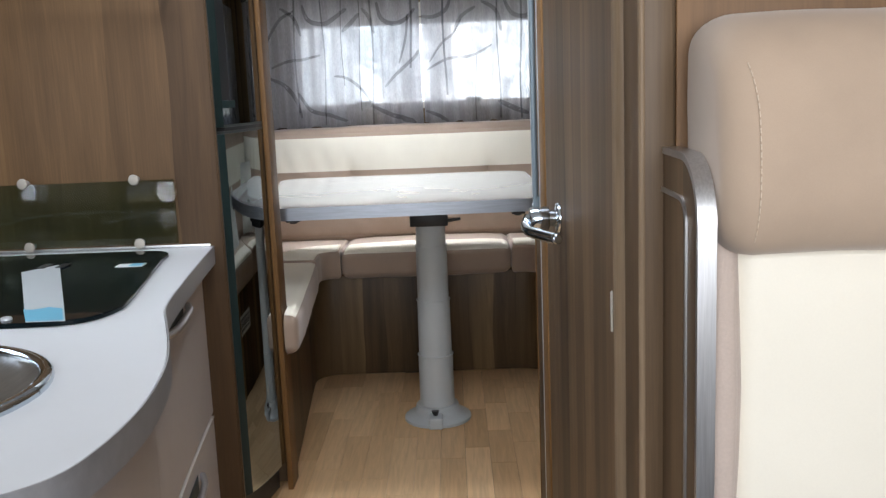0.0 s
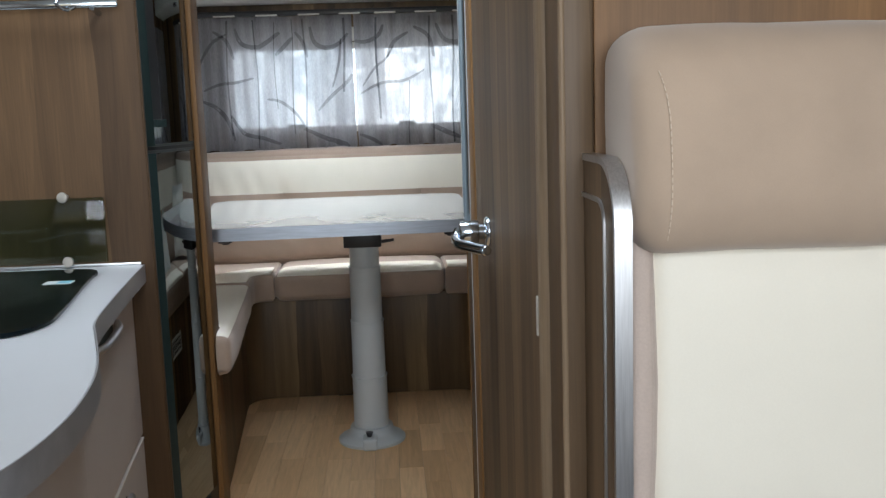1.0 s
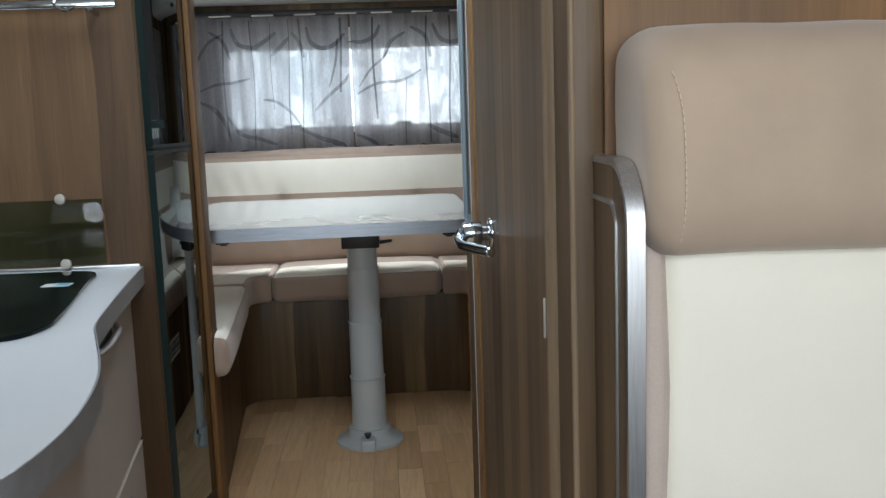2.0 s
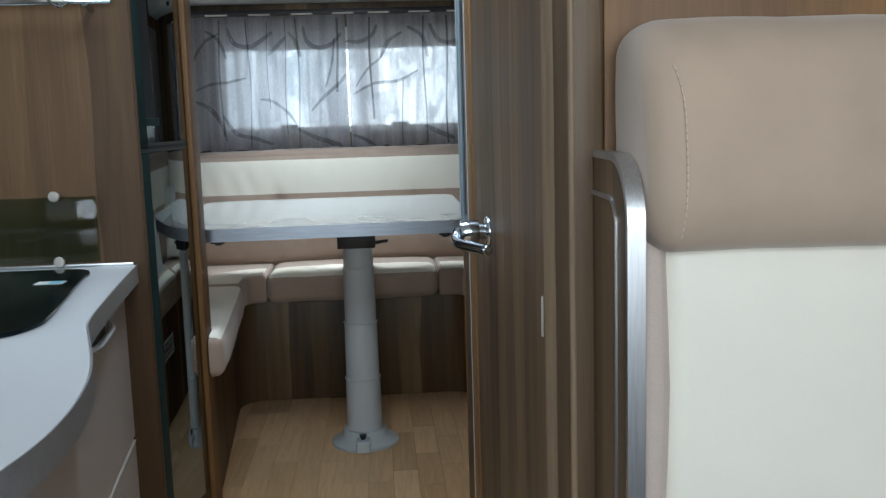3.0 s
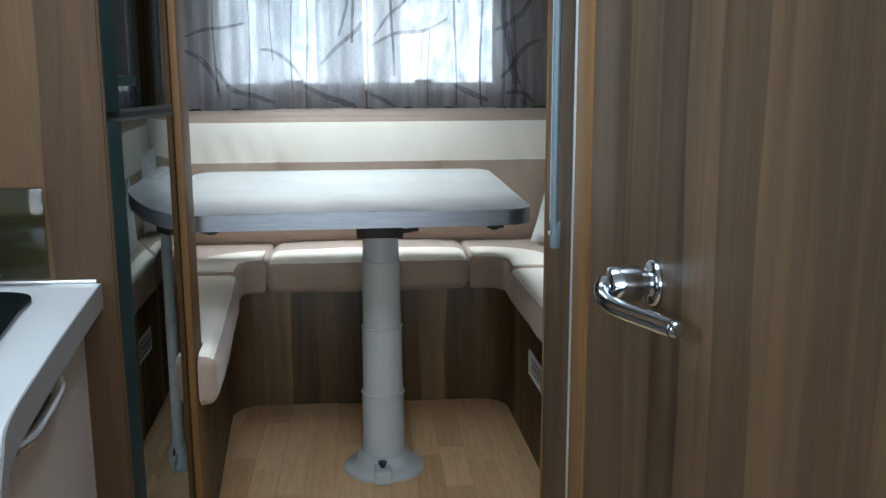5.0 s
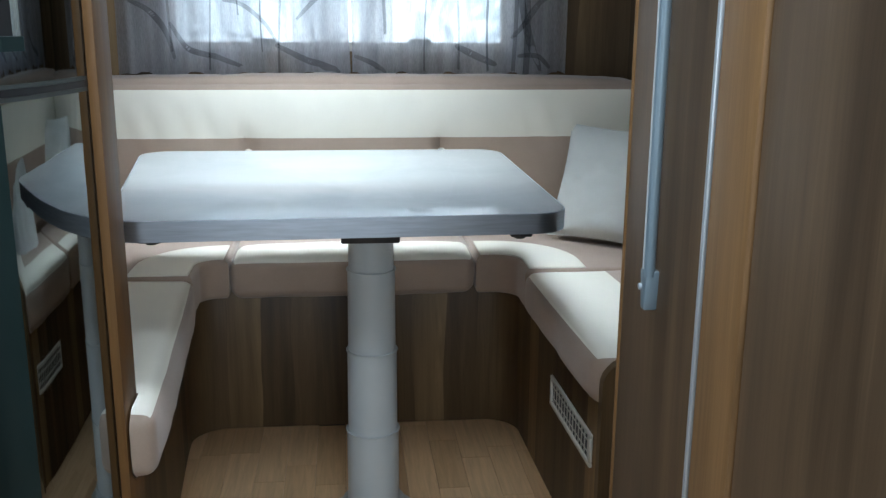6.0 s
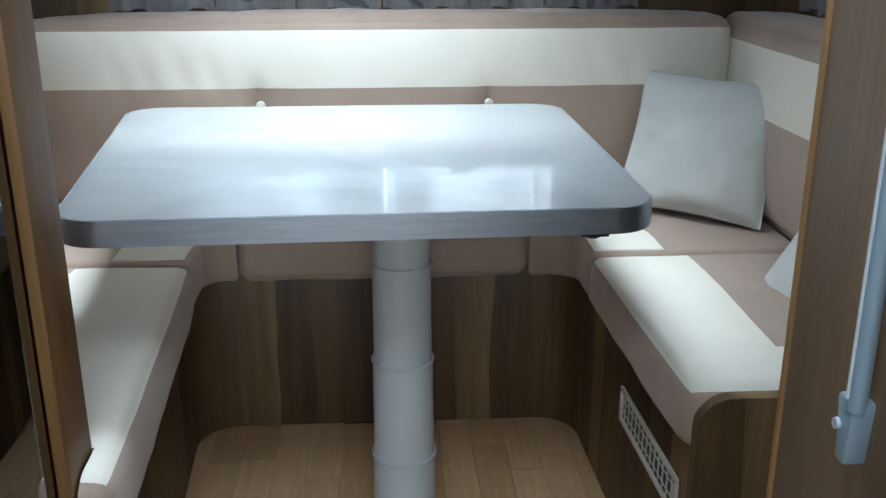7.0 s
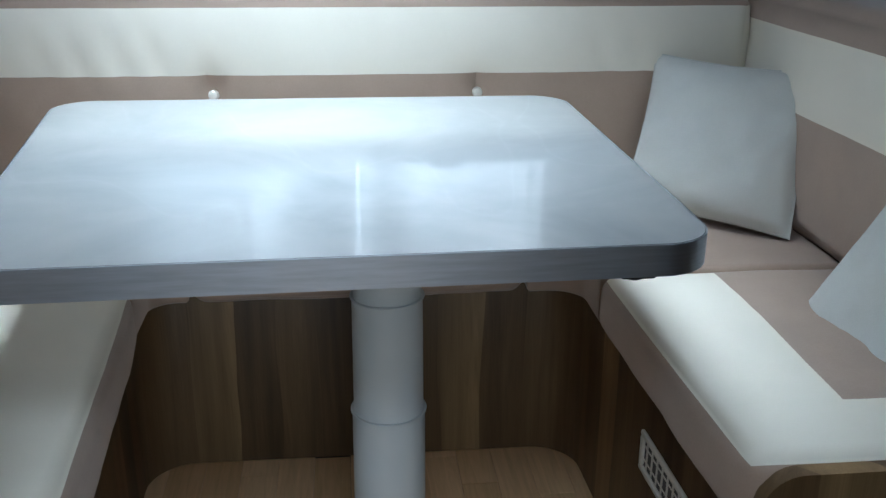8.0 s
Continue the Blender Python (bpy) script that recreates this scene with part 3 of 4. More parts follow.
part("end_door", band([tuple(Vector(body_line[split]).lerp(Vector(body_line[split + 1]), 0.008 / (Vector(body_line[split + 1]) - Vector(body_line[split])).length))] + body_line[split + 1:-4], -0.003, 0.09, KZ - 0.045, 0.018), GREIGE, unit)
part("plinth", prism([(x - 0.05, y) for x, y in body_line] + [(LEFT, 0.62), (LEFT, 1.84)], 0.0, 0.08), BLACK_PLASTIC, unit)

hob = thing("glass_hob_cover", "black glass hob cover set in the worktop", "hob", (-0.7, 1.5, KZ))
hob_line = [(p.x, p.y) for p in spline([(-0.98, 1.782, 0), (-0.60, 1.782, 0), (-0.50, 1.778, 0), (-0.466, 1.745, 0), (-0.458, 1.68, 0), (-0.430, 1.50, 0), (-0.405, 1.34, 0), (-0.402, 1.27, 0), (-0.43, 1.21, 0), (-0.50, 1.192, 0), (-0.62, 1.190, 0), (-0.98, 1.190, 0)], 4)]
part("glass", prism(hob_line, KZ + 0.0005, KZ + 0.008, 0.002), BLACK_GLASS, hob, smooth=False)
part("sticker", box(-0.525, -0.475, 1.605, 1.635, KZ + 0.008, KZ + 0.0088, 0), STICKER, hob, "small white and blue sticker")
part("sticker_bar", box(-0.500, -0.478, 1.608, 1.632, KZ + 0.0088, KZ + 0.0094, 0), STICKER_BLUE, hob)
for x, y in ((-0.545, 1.215),):
    part("rubber_foot", cylinder((x, y, KZ + 0.001), (x, y, KZ + 0.012), 0.009, 0.008, 20, 0.002), SATIN, hob)

# Reflection in the hob glass, built as a thin coloured sheet lying on it.
leaflet = thing("leaflet", "reflection of a white and blue leaflet, laid as a flat sheet on hob glass", "leaflet", (-0.56, 1.4, KZ + 0.009))
LZ = KZ + 0.0085
part("sheet", prism([(-0.507, 1.192), (-0.450, 1.192), (-0.635, 1.625), (-0.648, 1.650), (-0.690, 1.585)], LZ, LZ + 0.0006), REFLECTED_PAPER, leaflet)
part("printed_picture", prism([(-0.5085, 1.196), (-0.4545, 1.196), (-0.486, 1.270), (-0.512, 1.283), (-0.530, 1.268), (-0.546, 1.272)], LZ + 0.0007, LZ + 0.0011), STICKER_BLUE, leaflet, "blue picture in the painted reflection")
for x in (-0.668, -0.632):
    part("hanger_tab", box(x - 0.008, x + 0.008, 1.615, 1.655, LZ + 0.0008, LZ + 0.002, 0), BLACK_PLASTIC, leaflet, "black hanger tab in the painted reflection")

sink = thing("round_sink", "round stainless steel sink with bright rim", "sink", (-0.53, 0.92, KZ))
SX, SY, SR = -0.55, 0.882, 0.188
rim_pts = [(SX + SR * math.cos(2 * math.pi * k / 48), SY + SR * math.sin(2 * math.pi * k / 48), KZ + 0.003) for k in range(49)]
part("rim", tube(rim_pts, 0.009, 10), CHROME, sink)
verts, faces = [], []
prof = [(SR, 0.004), (SR - 0.012, 0.0015), (SR - 0.02, 0.0012), (0.0, 0.0012)]
for r, dz in prof:
    for k in range(48):
        verts.append((SX + r * math.cos(2 * math.pi * k / 48), SY + r * math.sin(2 * math.pi * k / 48), KZ + dz))
for i in range(len(prof) - 1):
    for k in range(48):
        q = (k + 1) % 48
        faces.append((i * 48 + k, i * 48 + q, (i + 1) * 48 + q, (i + 1) * 48 + k))
part("cover", (verts, faces), STEEL, sink)

splash = thing("splash_guard", "smoked glass splash guard with chrome screws", "splash guard", (-0.7, PY, 0.85))
part("glass", box(-1.02, -0.472, PY - 0.022, PY - 0.016, 0.788, 0.922, 0.001), SMOKE_GLASS, splash)
for x in (-0.553, -0.785):
    for z in (0.924, 0.790):
        cap = part("screw_cap", cylinder((x, PY - 0.0215, z), (x, PY - 0.0265, z), 0.0115, 0.0105, 24, 0.0015), CAP, splash)
        part("spacer", cylinder((x, PY - 0.0155, z), (x, PY + 0.001, z), 0.005, None, 14), SATIN, cap)
tagged(part("trim_worktop_joint", box(LEFT, -0.41, PY - 0.006, PY, KZ, KZ + 0.006, 0.001), ALU, None), "slim aluminium joint strip behind the worktop", "trim", "", "structure")

plate = thing("socket_plate", "white plastic socket plate on the kitchen end panel", "socket", (-0.9, PY, 1.1))
part("plate", box(-0.93, -0.848, PY - 0.008, PY + 0.001, 1.062, 1.145, 0.003), WHITE_PLASTIC, plate)
part("insert", box(-0.912, -0.866, PY - 0.0095, PY - 0.007, 1.08, 1.127, 0.002), WHITE_PLASTIC, plate)

# Unseen window, added in the side wall to give a reflection.
kitchen_win = thing("window_2", "small unseen kitchen side window with pale frame, added for a reflection", "window", (LEFT, 1.19, 1.16), "", "structure")
bm = bmesh.new()
for y0, y1, z0, z1 in ((1.045, 1.335, 0.925, 0.95), (1.045, 1.335, 1.375, 1.40), (1.045, 1.07, 0.95, 1.375), (1.31, 1.335, 0.95, 1.375)):
    box(LEFT - 0.03, LEFT + 0.012, y0, y1, z0, z1, 0.004, 2, bm)
part("window_frame", bm, WHITE_PLASTIC, kitchen_win)

rail = thing("utensil_rail", "chrome utensil rail with small hooks", "rail", (-0.6, PY, 1.30))
part("bar", box(-1.0, -0.405, PY - 0.048, PY - 0.036, 1.298, 1.316, 0.004), CHROME, rail)
for x in (-0.455, -0.85):
    part("bracket", cylinder((x, PY - 0.044, 1.300), (x, PY + 0.001, 1.292), 0.006, None, 14), CHROME, rail)
hook = spline([(-0.52, PY - 0.044, 1.318), (-0.52, PY - 0.052, 1.305), (-0.50, PY - 0.054, 1.294), (-0.485, PY - 0.050, 1.300)], 5)
part("hook", tube(hook, 0.003, 8), CHROME, rail)

# ---------- bench seat by the bathroom wall ----------
seat = thing("bench_seat_back", "sand suede headrest over cream leatherette bench backrest", "seat", (0.7, 0.55, 0.3))


def bolster(profile, x0, x1, r, wrinkle, seed):
    """A padded roll: a side profile carried across the seat, with rounded ends."""
    prof2 = [Vector((p.x, p.y)) for p in profile]
    mid = sum(prof2, Vector((0, 0))) / len(prof2)
    n = len(prof2)
    xs, insets = [], []
    for k in range(8):
        a = radians(90 * k / 7)
        xs.append(x0 + r - r * math.cos(a))
        insets.append(r - r * math.sin(a))
    inner_x = [x0 + r + (x1 - x0 - 2 * r) * k / 20 for k in range(1, 20)]
    full = [(x, o) for x, o in zip(xs, insets)] + [(x, 0.0) for x in inner_x] + [(x0 + x1 - x, o) for x, o in reversed(list(zip(xs, insets)))]
    verts, faces = [], []
    for x, o in full:
        for p in prof2:
            d = mid - p
            q = p + d.normalized() * min(o, d.length)
            u = wrinkle * (noise.noise(Vector((x * 9 + seed, q.x * 12, q.y * 12))) + 0.5 * noise.noise(Vector((x * 24 + seed, q.x * 24, q.y * 24))))
            q = q - d.normalized() * u
            verts.append((x - abs(u) * (0.6 if o else 0), q.x, q.y))
    for i in range(len(full) - 1):
        for k in range(n):
            m2 = (k + 1) % n
            faces.append((i * n + k, (i + 1) * n + k, (i + 1) * n + m2, i * n + m2))
    faces.append(tuple(range(n)))
    faces.append(tuple((len(full) - 1) * n + k for k in reversed(range(n))))
    return verts, faces


HEAD = spline([(0.742, 0.949, 0), (0.743, 1.07, 0), (0.741, 1.118, 0), (0.730, 1.138, 0), (0.690, 1.143, 0), (0.650, 1.136, 0), (0.618, 1.110, 0), (0.602, 1.06, 0), (0.597, 1.01, 0), (0.603, 0.980, 0), (0.619, 0.957, 0), (0.646, 0.949, 0), (0.68, 0.948, 0)], 4)
part("headrest", bolster(HEAD, 0.314, 1.05, 0.030, 0.0025, 3.1), TAN_SEAT, seat)
FRONT_LINE = sorted((p.y, p.x) for p in HEAD if p.x < 0.64)


def head_front(z):
    """Depth of the headrest's front at a height."""
    below = [q for q in FRONT_LINE if q[0] <= z][-1]
    above = [q for q in FRONT_LINE if q[0] >= z][0]
    f = (z - below[0]) / max(above[0] - below[0], 1e-6)
    return below[1] + (above[1] - below[1]) * f


stitch = [(0.3385 - 0.008 * (max(0, z - 1.06) / 0.05) ** 2, head_front(z) - 0.0004 + 0.003 * (max(0, z - 1.06) / 0.05) ** 2, z) for z in [0.966 + 0.006 * k for k in range(24)]]
for a, b in zip(stitch, stitch[1:]):
    part("stitch", cylinder(a, ((a[0] + b[0] * 2) / 3, (a[1] + b[1] * 2) / 3, (a[2] + b[2] * 2) / 3), 0.0005, None, 6), STITCH, seat)
low = soft_box((0.337, 0.655, 0.36), (1.05, 0.738, 0.962), 0.02, (14, 4, 10), puff=0.010, wrinkle=0.003, seed=8.0)
part("backrest", low[:2], WHITE_HIDE, seat)
gusset = soft_box((0.314, 0.648, 0.30), (0.341, 0.738, 0.975), 0.012, (3, 4, 10), puff=0.003, wrinkle=0.004, seed=5.0)
part("side_gusset", gusset[:2], ROSE, seat, "pinkish taupe side gusset")
part("base", box(0.345, 1.06, 0.42, 0.74, 0.005, 0.36, 0.01), WOOD, seat)

cheek = thing("seat_side_panel", "walnut side panel with rounded brushed aluminium edging", "panel", (0.305, 0.70, 0))


def cheek_line(y0, z1, r):
    return [(0.770, z1)] + [(y0 + r - r * math.sin(radians(9 * k)), z1 - r + r * math.cos(radians(9 * k))) for k in range(11)] + [(y0, 0.5), (y0, 0.02)]


line = cheek_line(0.622, 1.030, 0.055)


def cheek_slab(inset, x0, x1):
    bm = bmesh.new()
    pts = [(y + inset if i else y, max(z - inset, 0.004)) for i, (y, z) in enumerate(line)] + [(0.770, 0.004)]
    f = bm.faces.new([bm.verts.new((x0, y, z)) for y, z in pts])
    up = bmesh.ops.extrude_face_region(bm, geom=[f])
    bmesh.ops.translate(bm, verts=[v for v in up["geom"] if isinstance(v, bmesh.types.BMVert)], vec=(x1 - x0, 0, 0))
    bmesh.ops.recalc_face_normals(bm, faces=bm.faces)
    return bm


part("panel", cheek_slab(0.003, 0.2985, 0.311), WOOD, cheek)


def profile_strip(line, inset, x0, x1, thick):
    """A strip that follows the panel's curved edge."""
    verts, faces = [], []
    n = len(line)
    for i, (y, z) in enumerate(line):
        a, b = line[max(i - 1, 0)], line[min(i + 1, n - 1)]
        d = Vector((b[0] - a[0], b[1] - a[1])).normalized()
        nor = Vector((-d.y, d.x))
        for x, o in ((x0, inset), (x1, inset), (x1, inset + thick), (x0, inset + thick)):
            verts.append((x, y + nor.x * o, z + nor.y * o))
    for i in range(n - 1):
        for k in range(4):
            q = (k + 1) % 4
            faces.append((i * 4 + k, (i + 1) * 4 + k, (i + 1) * 4 + q, i * 4 + q))
    faces += [(0, 1, 2, 3), tuple(4 * (n - 1) + k for k in (3, 2, 1, 0))]
    return verts, faces


part("edge_strip", profile_strip(line, -0.002, 0.2975, 0.3125, 0.006), ALU, cheek, "brushed aluminium edge strip")
part("inlay", profile_strip(cheek_line(0.656, 0.996, 0.024), 0.0, 0.2965, 0.300, 0.004), ALU, cheek, "thin aluminium inlay line")

# ---------- lounge benches ----------
BX0, BX1, BY = -0.438, 0.436, 3.400


def corner(cx, cy, r, a0, a1, n=8):
    return [(cx + r * math.cos(radians(a0 + (a1 - a0) * k / n)), cy + r * math.sin(radians(a0 + (a1 - a0) * k / n))) for k in range(n + 1)]


inner = [(-0.377, 2.444), (-0.434, 3.22)] + corner(BX0 + 0.09, BY - 0.09, 0.09, 180, 90) + corner(BX1 - 0.09, BY - 0.09, 0.09, 90, 0) + [(BX1 + 0.021, 2.572)]
base = thing("lounge_bench_base", "dark walnut U-shaped bench base with rounded inner corners", "bench", (0, 3.5, 0))
part("base_shell", prism(inner + [(RIGHT - 0.005, 2.572), (RIGHT - 0.005, REAR - 0.005), (LEFT + 0.005, REAR - 0.005), (LEFT + 0.005, 2.444)], 0.002, 0.392, 0.002), WOOD_BASE, base)

# rounded end cheek of the right bench
end = []
for a in range(0, 10):
    t = radians(180 - 10 * a)
    end.append((0.440 + 0.05 + 0.05 * math.cos(t), 0.441 + 0.05 * math.sin(t)))
end += [(1.07, 0.491), (1.07, 0.004), (0.440, 0.004)]
bm = bmesh.new()
f = bm.faces.new([bm.verts.new((x, 2.547, z)) for x, z in end])
up = bmesh.ops.extrude_face_region(bm, geom=[f])
bmesh.ops.translate(bm, verts=[v for v in up["geom"] if isinstance(v, bmesh.types.BMVert)], vec=(0, 0.022, 0))
bmesh.ops.recalc_face_normals(bm, faces=bm.faces)
part("end_cheek", bm, WOOD_BASE, base)

vent = thing("floor_heater_vent", "ivory plastic heater vent grille on the bench base", "vent", (BX1, 2.81, 0.24))
VX, VY0, VY1, VZ0, VZ1 = 0.0, 2.640, 2.965, 0.232, 0.304
bm = bmesh.new()
box(VX - 0.007, VX, VY0, VY1, VZ0, VZ0 + 0.010, 0.002, 1, bm)
box(VX - 0.007, VX, VY0, VY1, VZ1 - 0.010, VZ1, 0.002, 1, bm)
box(VX - 0.007, VX, VY0, VY0 + 0.012, VZ0 + 0.01, VZ1 - 0.01, 0.002, 1, bm)
box(VX - 0.007, VX, VY1 - 0.012, VY1, VZ0 + 0.01, VZ1 - 0.01, 0.002, 1, bm)
part("frame", bm, WHITE_PLASTIC, vent)
part("backing", box(VX - 0.0015, VX - 0.0005, VY0 + 0.01, VY1 - 0.01, VZ0 + 0.008, VZ1 - 0.008, 0), BLACK_PLASTIC, vent)
for k in range(13):
    y = VY0 + 0.026 + (VY1 - VY0 - 0.052) * k / 12
    part("slat", box(VX - 0.0035, VX - 0.002, y - 0.003, y + 0.003, VZ0 + 0.010, VZ1 - 0.010, 0.0006, 1), WHITE_PLASTIC, vent)
for z in (0.256, 0.280):
    part("cross_bar", box(VX - 0.0038, VX - 0.0025, VY0 + 0.012, VY1 - 0.012, z - 0.0018, z + 0.0018, 0.0006, 1), WHITE_PLASTIC, vent)
for ob in vent.children:
    for v in ob.data.vertices:
        v.co.x += BX1 - 0.001 + 0.0281 * (3.31 - v.co.y)

# seat cushions: cream top strip on the aisle side, taupe elsewhere
CZ0, CZ1 = 0.394, 0.497


def seat_cushion(name, label, lo, hi, white, cuts, seed, puff=0.008, extra=((), (), ()), r=0.026, shape=None):
    ob = thing(name, label, "cushion", ((lo[0] + hi[0]) / 2, (lo[1] + hi[1]) / 2, lo[2]), "lounge seat cushions")
    a, b = panels(soft_box(lo, hi, r, cuts, extra, puff, 0.003, seed, shape), white)
    part("cream_panel", a, WHITE_HIDE, ob, "cream leatherette top panel")
    part("taupe_panel", b, TAN, ob, "taupe suede sides")
    return ob


def top_side(c):
    return c.z > CZ1 - 0.004


seat_cushion("seat_cushion", "rear bench seat cushion, cream strip on taupe", (-0.316, 3.318, CZ0), (0.308, 3.70, CZ1), lambda c: top_side(c) and c.y < 3.47, (14, 8, 3), 1.0, extra=((), (3.47,), ()))


def inner_corner(sign, bx, seed, label):
    """Corner cushion with a rounded inner corner between the side and the rear bench."""
    ob = thing("corner_cushion", label, "cushion", (sign * 0.6, 3.4, CZ0), "lounge seat cushions")
    r = 0.058 if sign > 0 else 0.045
    cx, cy = bx - sign * r, 3.322 - r
    arc = [(cx + sign * r * math.cos(radians(90 - 90 * k / 10)), cy + r * math.sin(radians(90 - 90 * k / 10))) for k in range(11)]
    start = -0.322 if sign < 0 else 0.314
    line_in = [(start, 3.322)] + arc + [(bx, 3.172)]
    far = 0.86 * sign
    outl = line_in + [(far, 3.172), (far, 3.70), (start, 3.70)]
    if sign > 0:
        outl = outl[::-1]
    part("taupe_panel", prism(outl, CZ0, CZ1, 0.014, 4), TAN, ob, "taupe suede sides")
    wid = 0.155
    arc2 = [(cx + sign * (r + wid) * math.cos(radians(90 - 90 * k / 10)), cy + (r + wid) * math.sin(radians(90 - 90 * k / 10))) for k in range(11)]
    ins = 0.012
    arc1 = [(cx + sign * (r + ins) * math.cos(radians(90 - 90 * k / 10)), cy + (r + ins) * math.sin(radians(90 - 90 * k / 10))) for k in range(11)]
    a = [(start + sign * ins, 3.322 + ins)] + arc1 + [(bx + sign * ins, 3.172 + ins)]
    b = [(start + sign * ins, 3.322 + wid)] + arc2 + [(bx + sign * wid, 3.172 + ins)]
    ring = a + b[::-1]
    part("cream_panel", prism(ring if sign < 0 else ring[::-1], CZ1 - 0.003, CZ1 + 0.0035, 0.003), WHITE_HIDE, ob, "cream leatherette top panel")
    return ob


inner_corner(-1, -0.388, 2.0, "corner seat cushion, cream strip on taupe, fridge side")
inner_corner(1, 0.414, 3.0, "corner seat cushion, cream strip on taupe, under a pillow")


def flare(q):
    """The aisle edge runs outwards to the front end, which passes the post as a narrow tapered nose."""
    x = q.x + 0.056 * (3.16 - q.y) / 0.80 if q.x > -0.55 else q.x
    z = q.z - 0.016 * min(max((2.62 - q.y) / 0.28, 0), 1) * (CZ1 - q.z) / (CZ1 - CZ0)
    if q.y < 2.447:
        x = max(x, -0.365)
    return Vector((x, q.y, z))


seat_cushion("seat_cushion", "long side bench seat cushion beside the fridge", (-0.86, 2.372, CZ0), (-0.382, 3.165, CZ1), lambda c: top_side(c) and c.x > -0.60 and c.y > 2.380, (8, 18, 3), 4.0, extra=((-0.60,), (2.4465, 2.4475, 2.380), ()), shape=flare)


seat_cushion("seat_cushion", "side bench seat cushion with cream front and taupe back", (0.411, 2.570, CZ0), (0.86, 3.165, CZ1), lambda c: top_side(c) and (c.x < 0.605 or c.y < 2.69), (8, 14, 3), 5.0, extra=((0.605,), (2.69,), ()), shape=lambda q: Vector((q.x + (0.018 * (3.165 - q.y) / 0.595 if q.x < 0.55 else 0), q.y, q.z)))

# back cushions
BZ0, BZ1 = 0.50, 0.926
BUTTONS = (-0.286, 0.249)


def tufted(q):
    """Buttons pull the face in and draw soft folds up from them."""
    pull = 0.0
    for bx in BUTTONS:
        d2 = ((q.x - bx) / 0.05) ** 2 + ((q.z - 0.731) / 0.045) ** 2
        pull += 0.016 * math.exp(-d2)
        pull += 0.013 * math.exp(-((q.x - bx + 0.02 * (q.z - 0.73) / 0.1) / 0.012) ** 2) * (1 if 0.725 < q.z < 0.86 else 0) * (0.86 - q.z) / 0.135
    for k, x0 in enumerate((-0.62, -0.55, -0.47, -0.40, 0.50, 0.58)):
        pull += 0.007 * math.exp(-((q.x - x0 - 0.35 * (0.83 - q.z)) / 0.014) ** 2) * math.exp(-((q.z - 0.80) / 0.06) ** 2)
    return Vector((q.x, q.y + (pull if q.y < 3.68 else 0), q.z))


def band_test(lo_z, hi_z):
    return lambda c: lo_z < c.z < hi_z


back = thing("back_cushion", "rear bench backrest, cream band between taupe, two buttons", "cushion", (0, 3.68, BZ0), "lounge back cushions")
a, b = panels(soft_box((-0.818, 3.598, BZ0), (0.818, 3.755, BZ1), 0.030, (90, 4, 16), ((), (), (0.773, 0.904)), 0.016, 0.004, 6.0, tufted), lambda c: 0.773 < c.z < 0.904 and c.y < 3.70)
part("cream_band", a, WHITE_HIDE, back, "cream leatherette centre band")
part("taupe_panel", b, TAN, back)
for x in BUTTONS:
    part("button", cylinder((x, 3.606, 0.731), (x, 3.590, 0.731), 0.0115, 0.009, 24, 0.003), IVORY, back, "ivory round button")
for sgn, label in ((1, "side bench backrest, cream band between taupe, behind pillows"), (-1, "side bench backrest, cream band between taupe, fridge side")):
    ob = thing("back_cushion", label, "cushion", (sgn * 0.9, 3.1, BZ0), "lounge back cushions")
    x0, x1 = (0.834, 0.99) if sgn > 0 else (-0.99, -0.834)
    a, b = panels(soft_box((x0, 2.446 if sgn < 0 else 2.572, BZ0), (x1, 3.75, BZ1), 0.04, (4, 20, 14), ((), (), (0.731, 0.877)), 0.014, 0.004, 7.0 + sgn), lambda c: 0.731 < c.z < 0.877)
    part("cream_band", a, WHITE_HIDE, ob, "cream leatherette centre band")
    part("taupe_panel", b, TAN, ob)


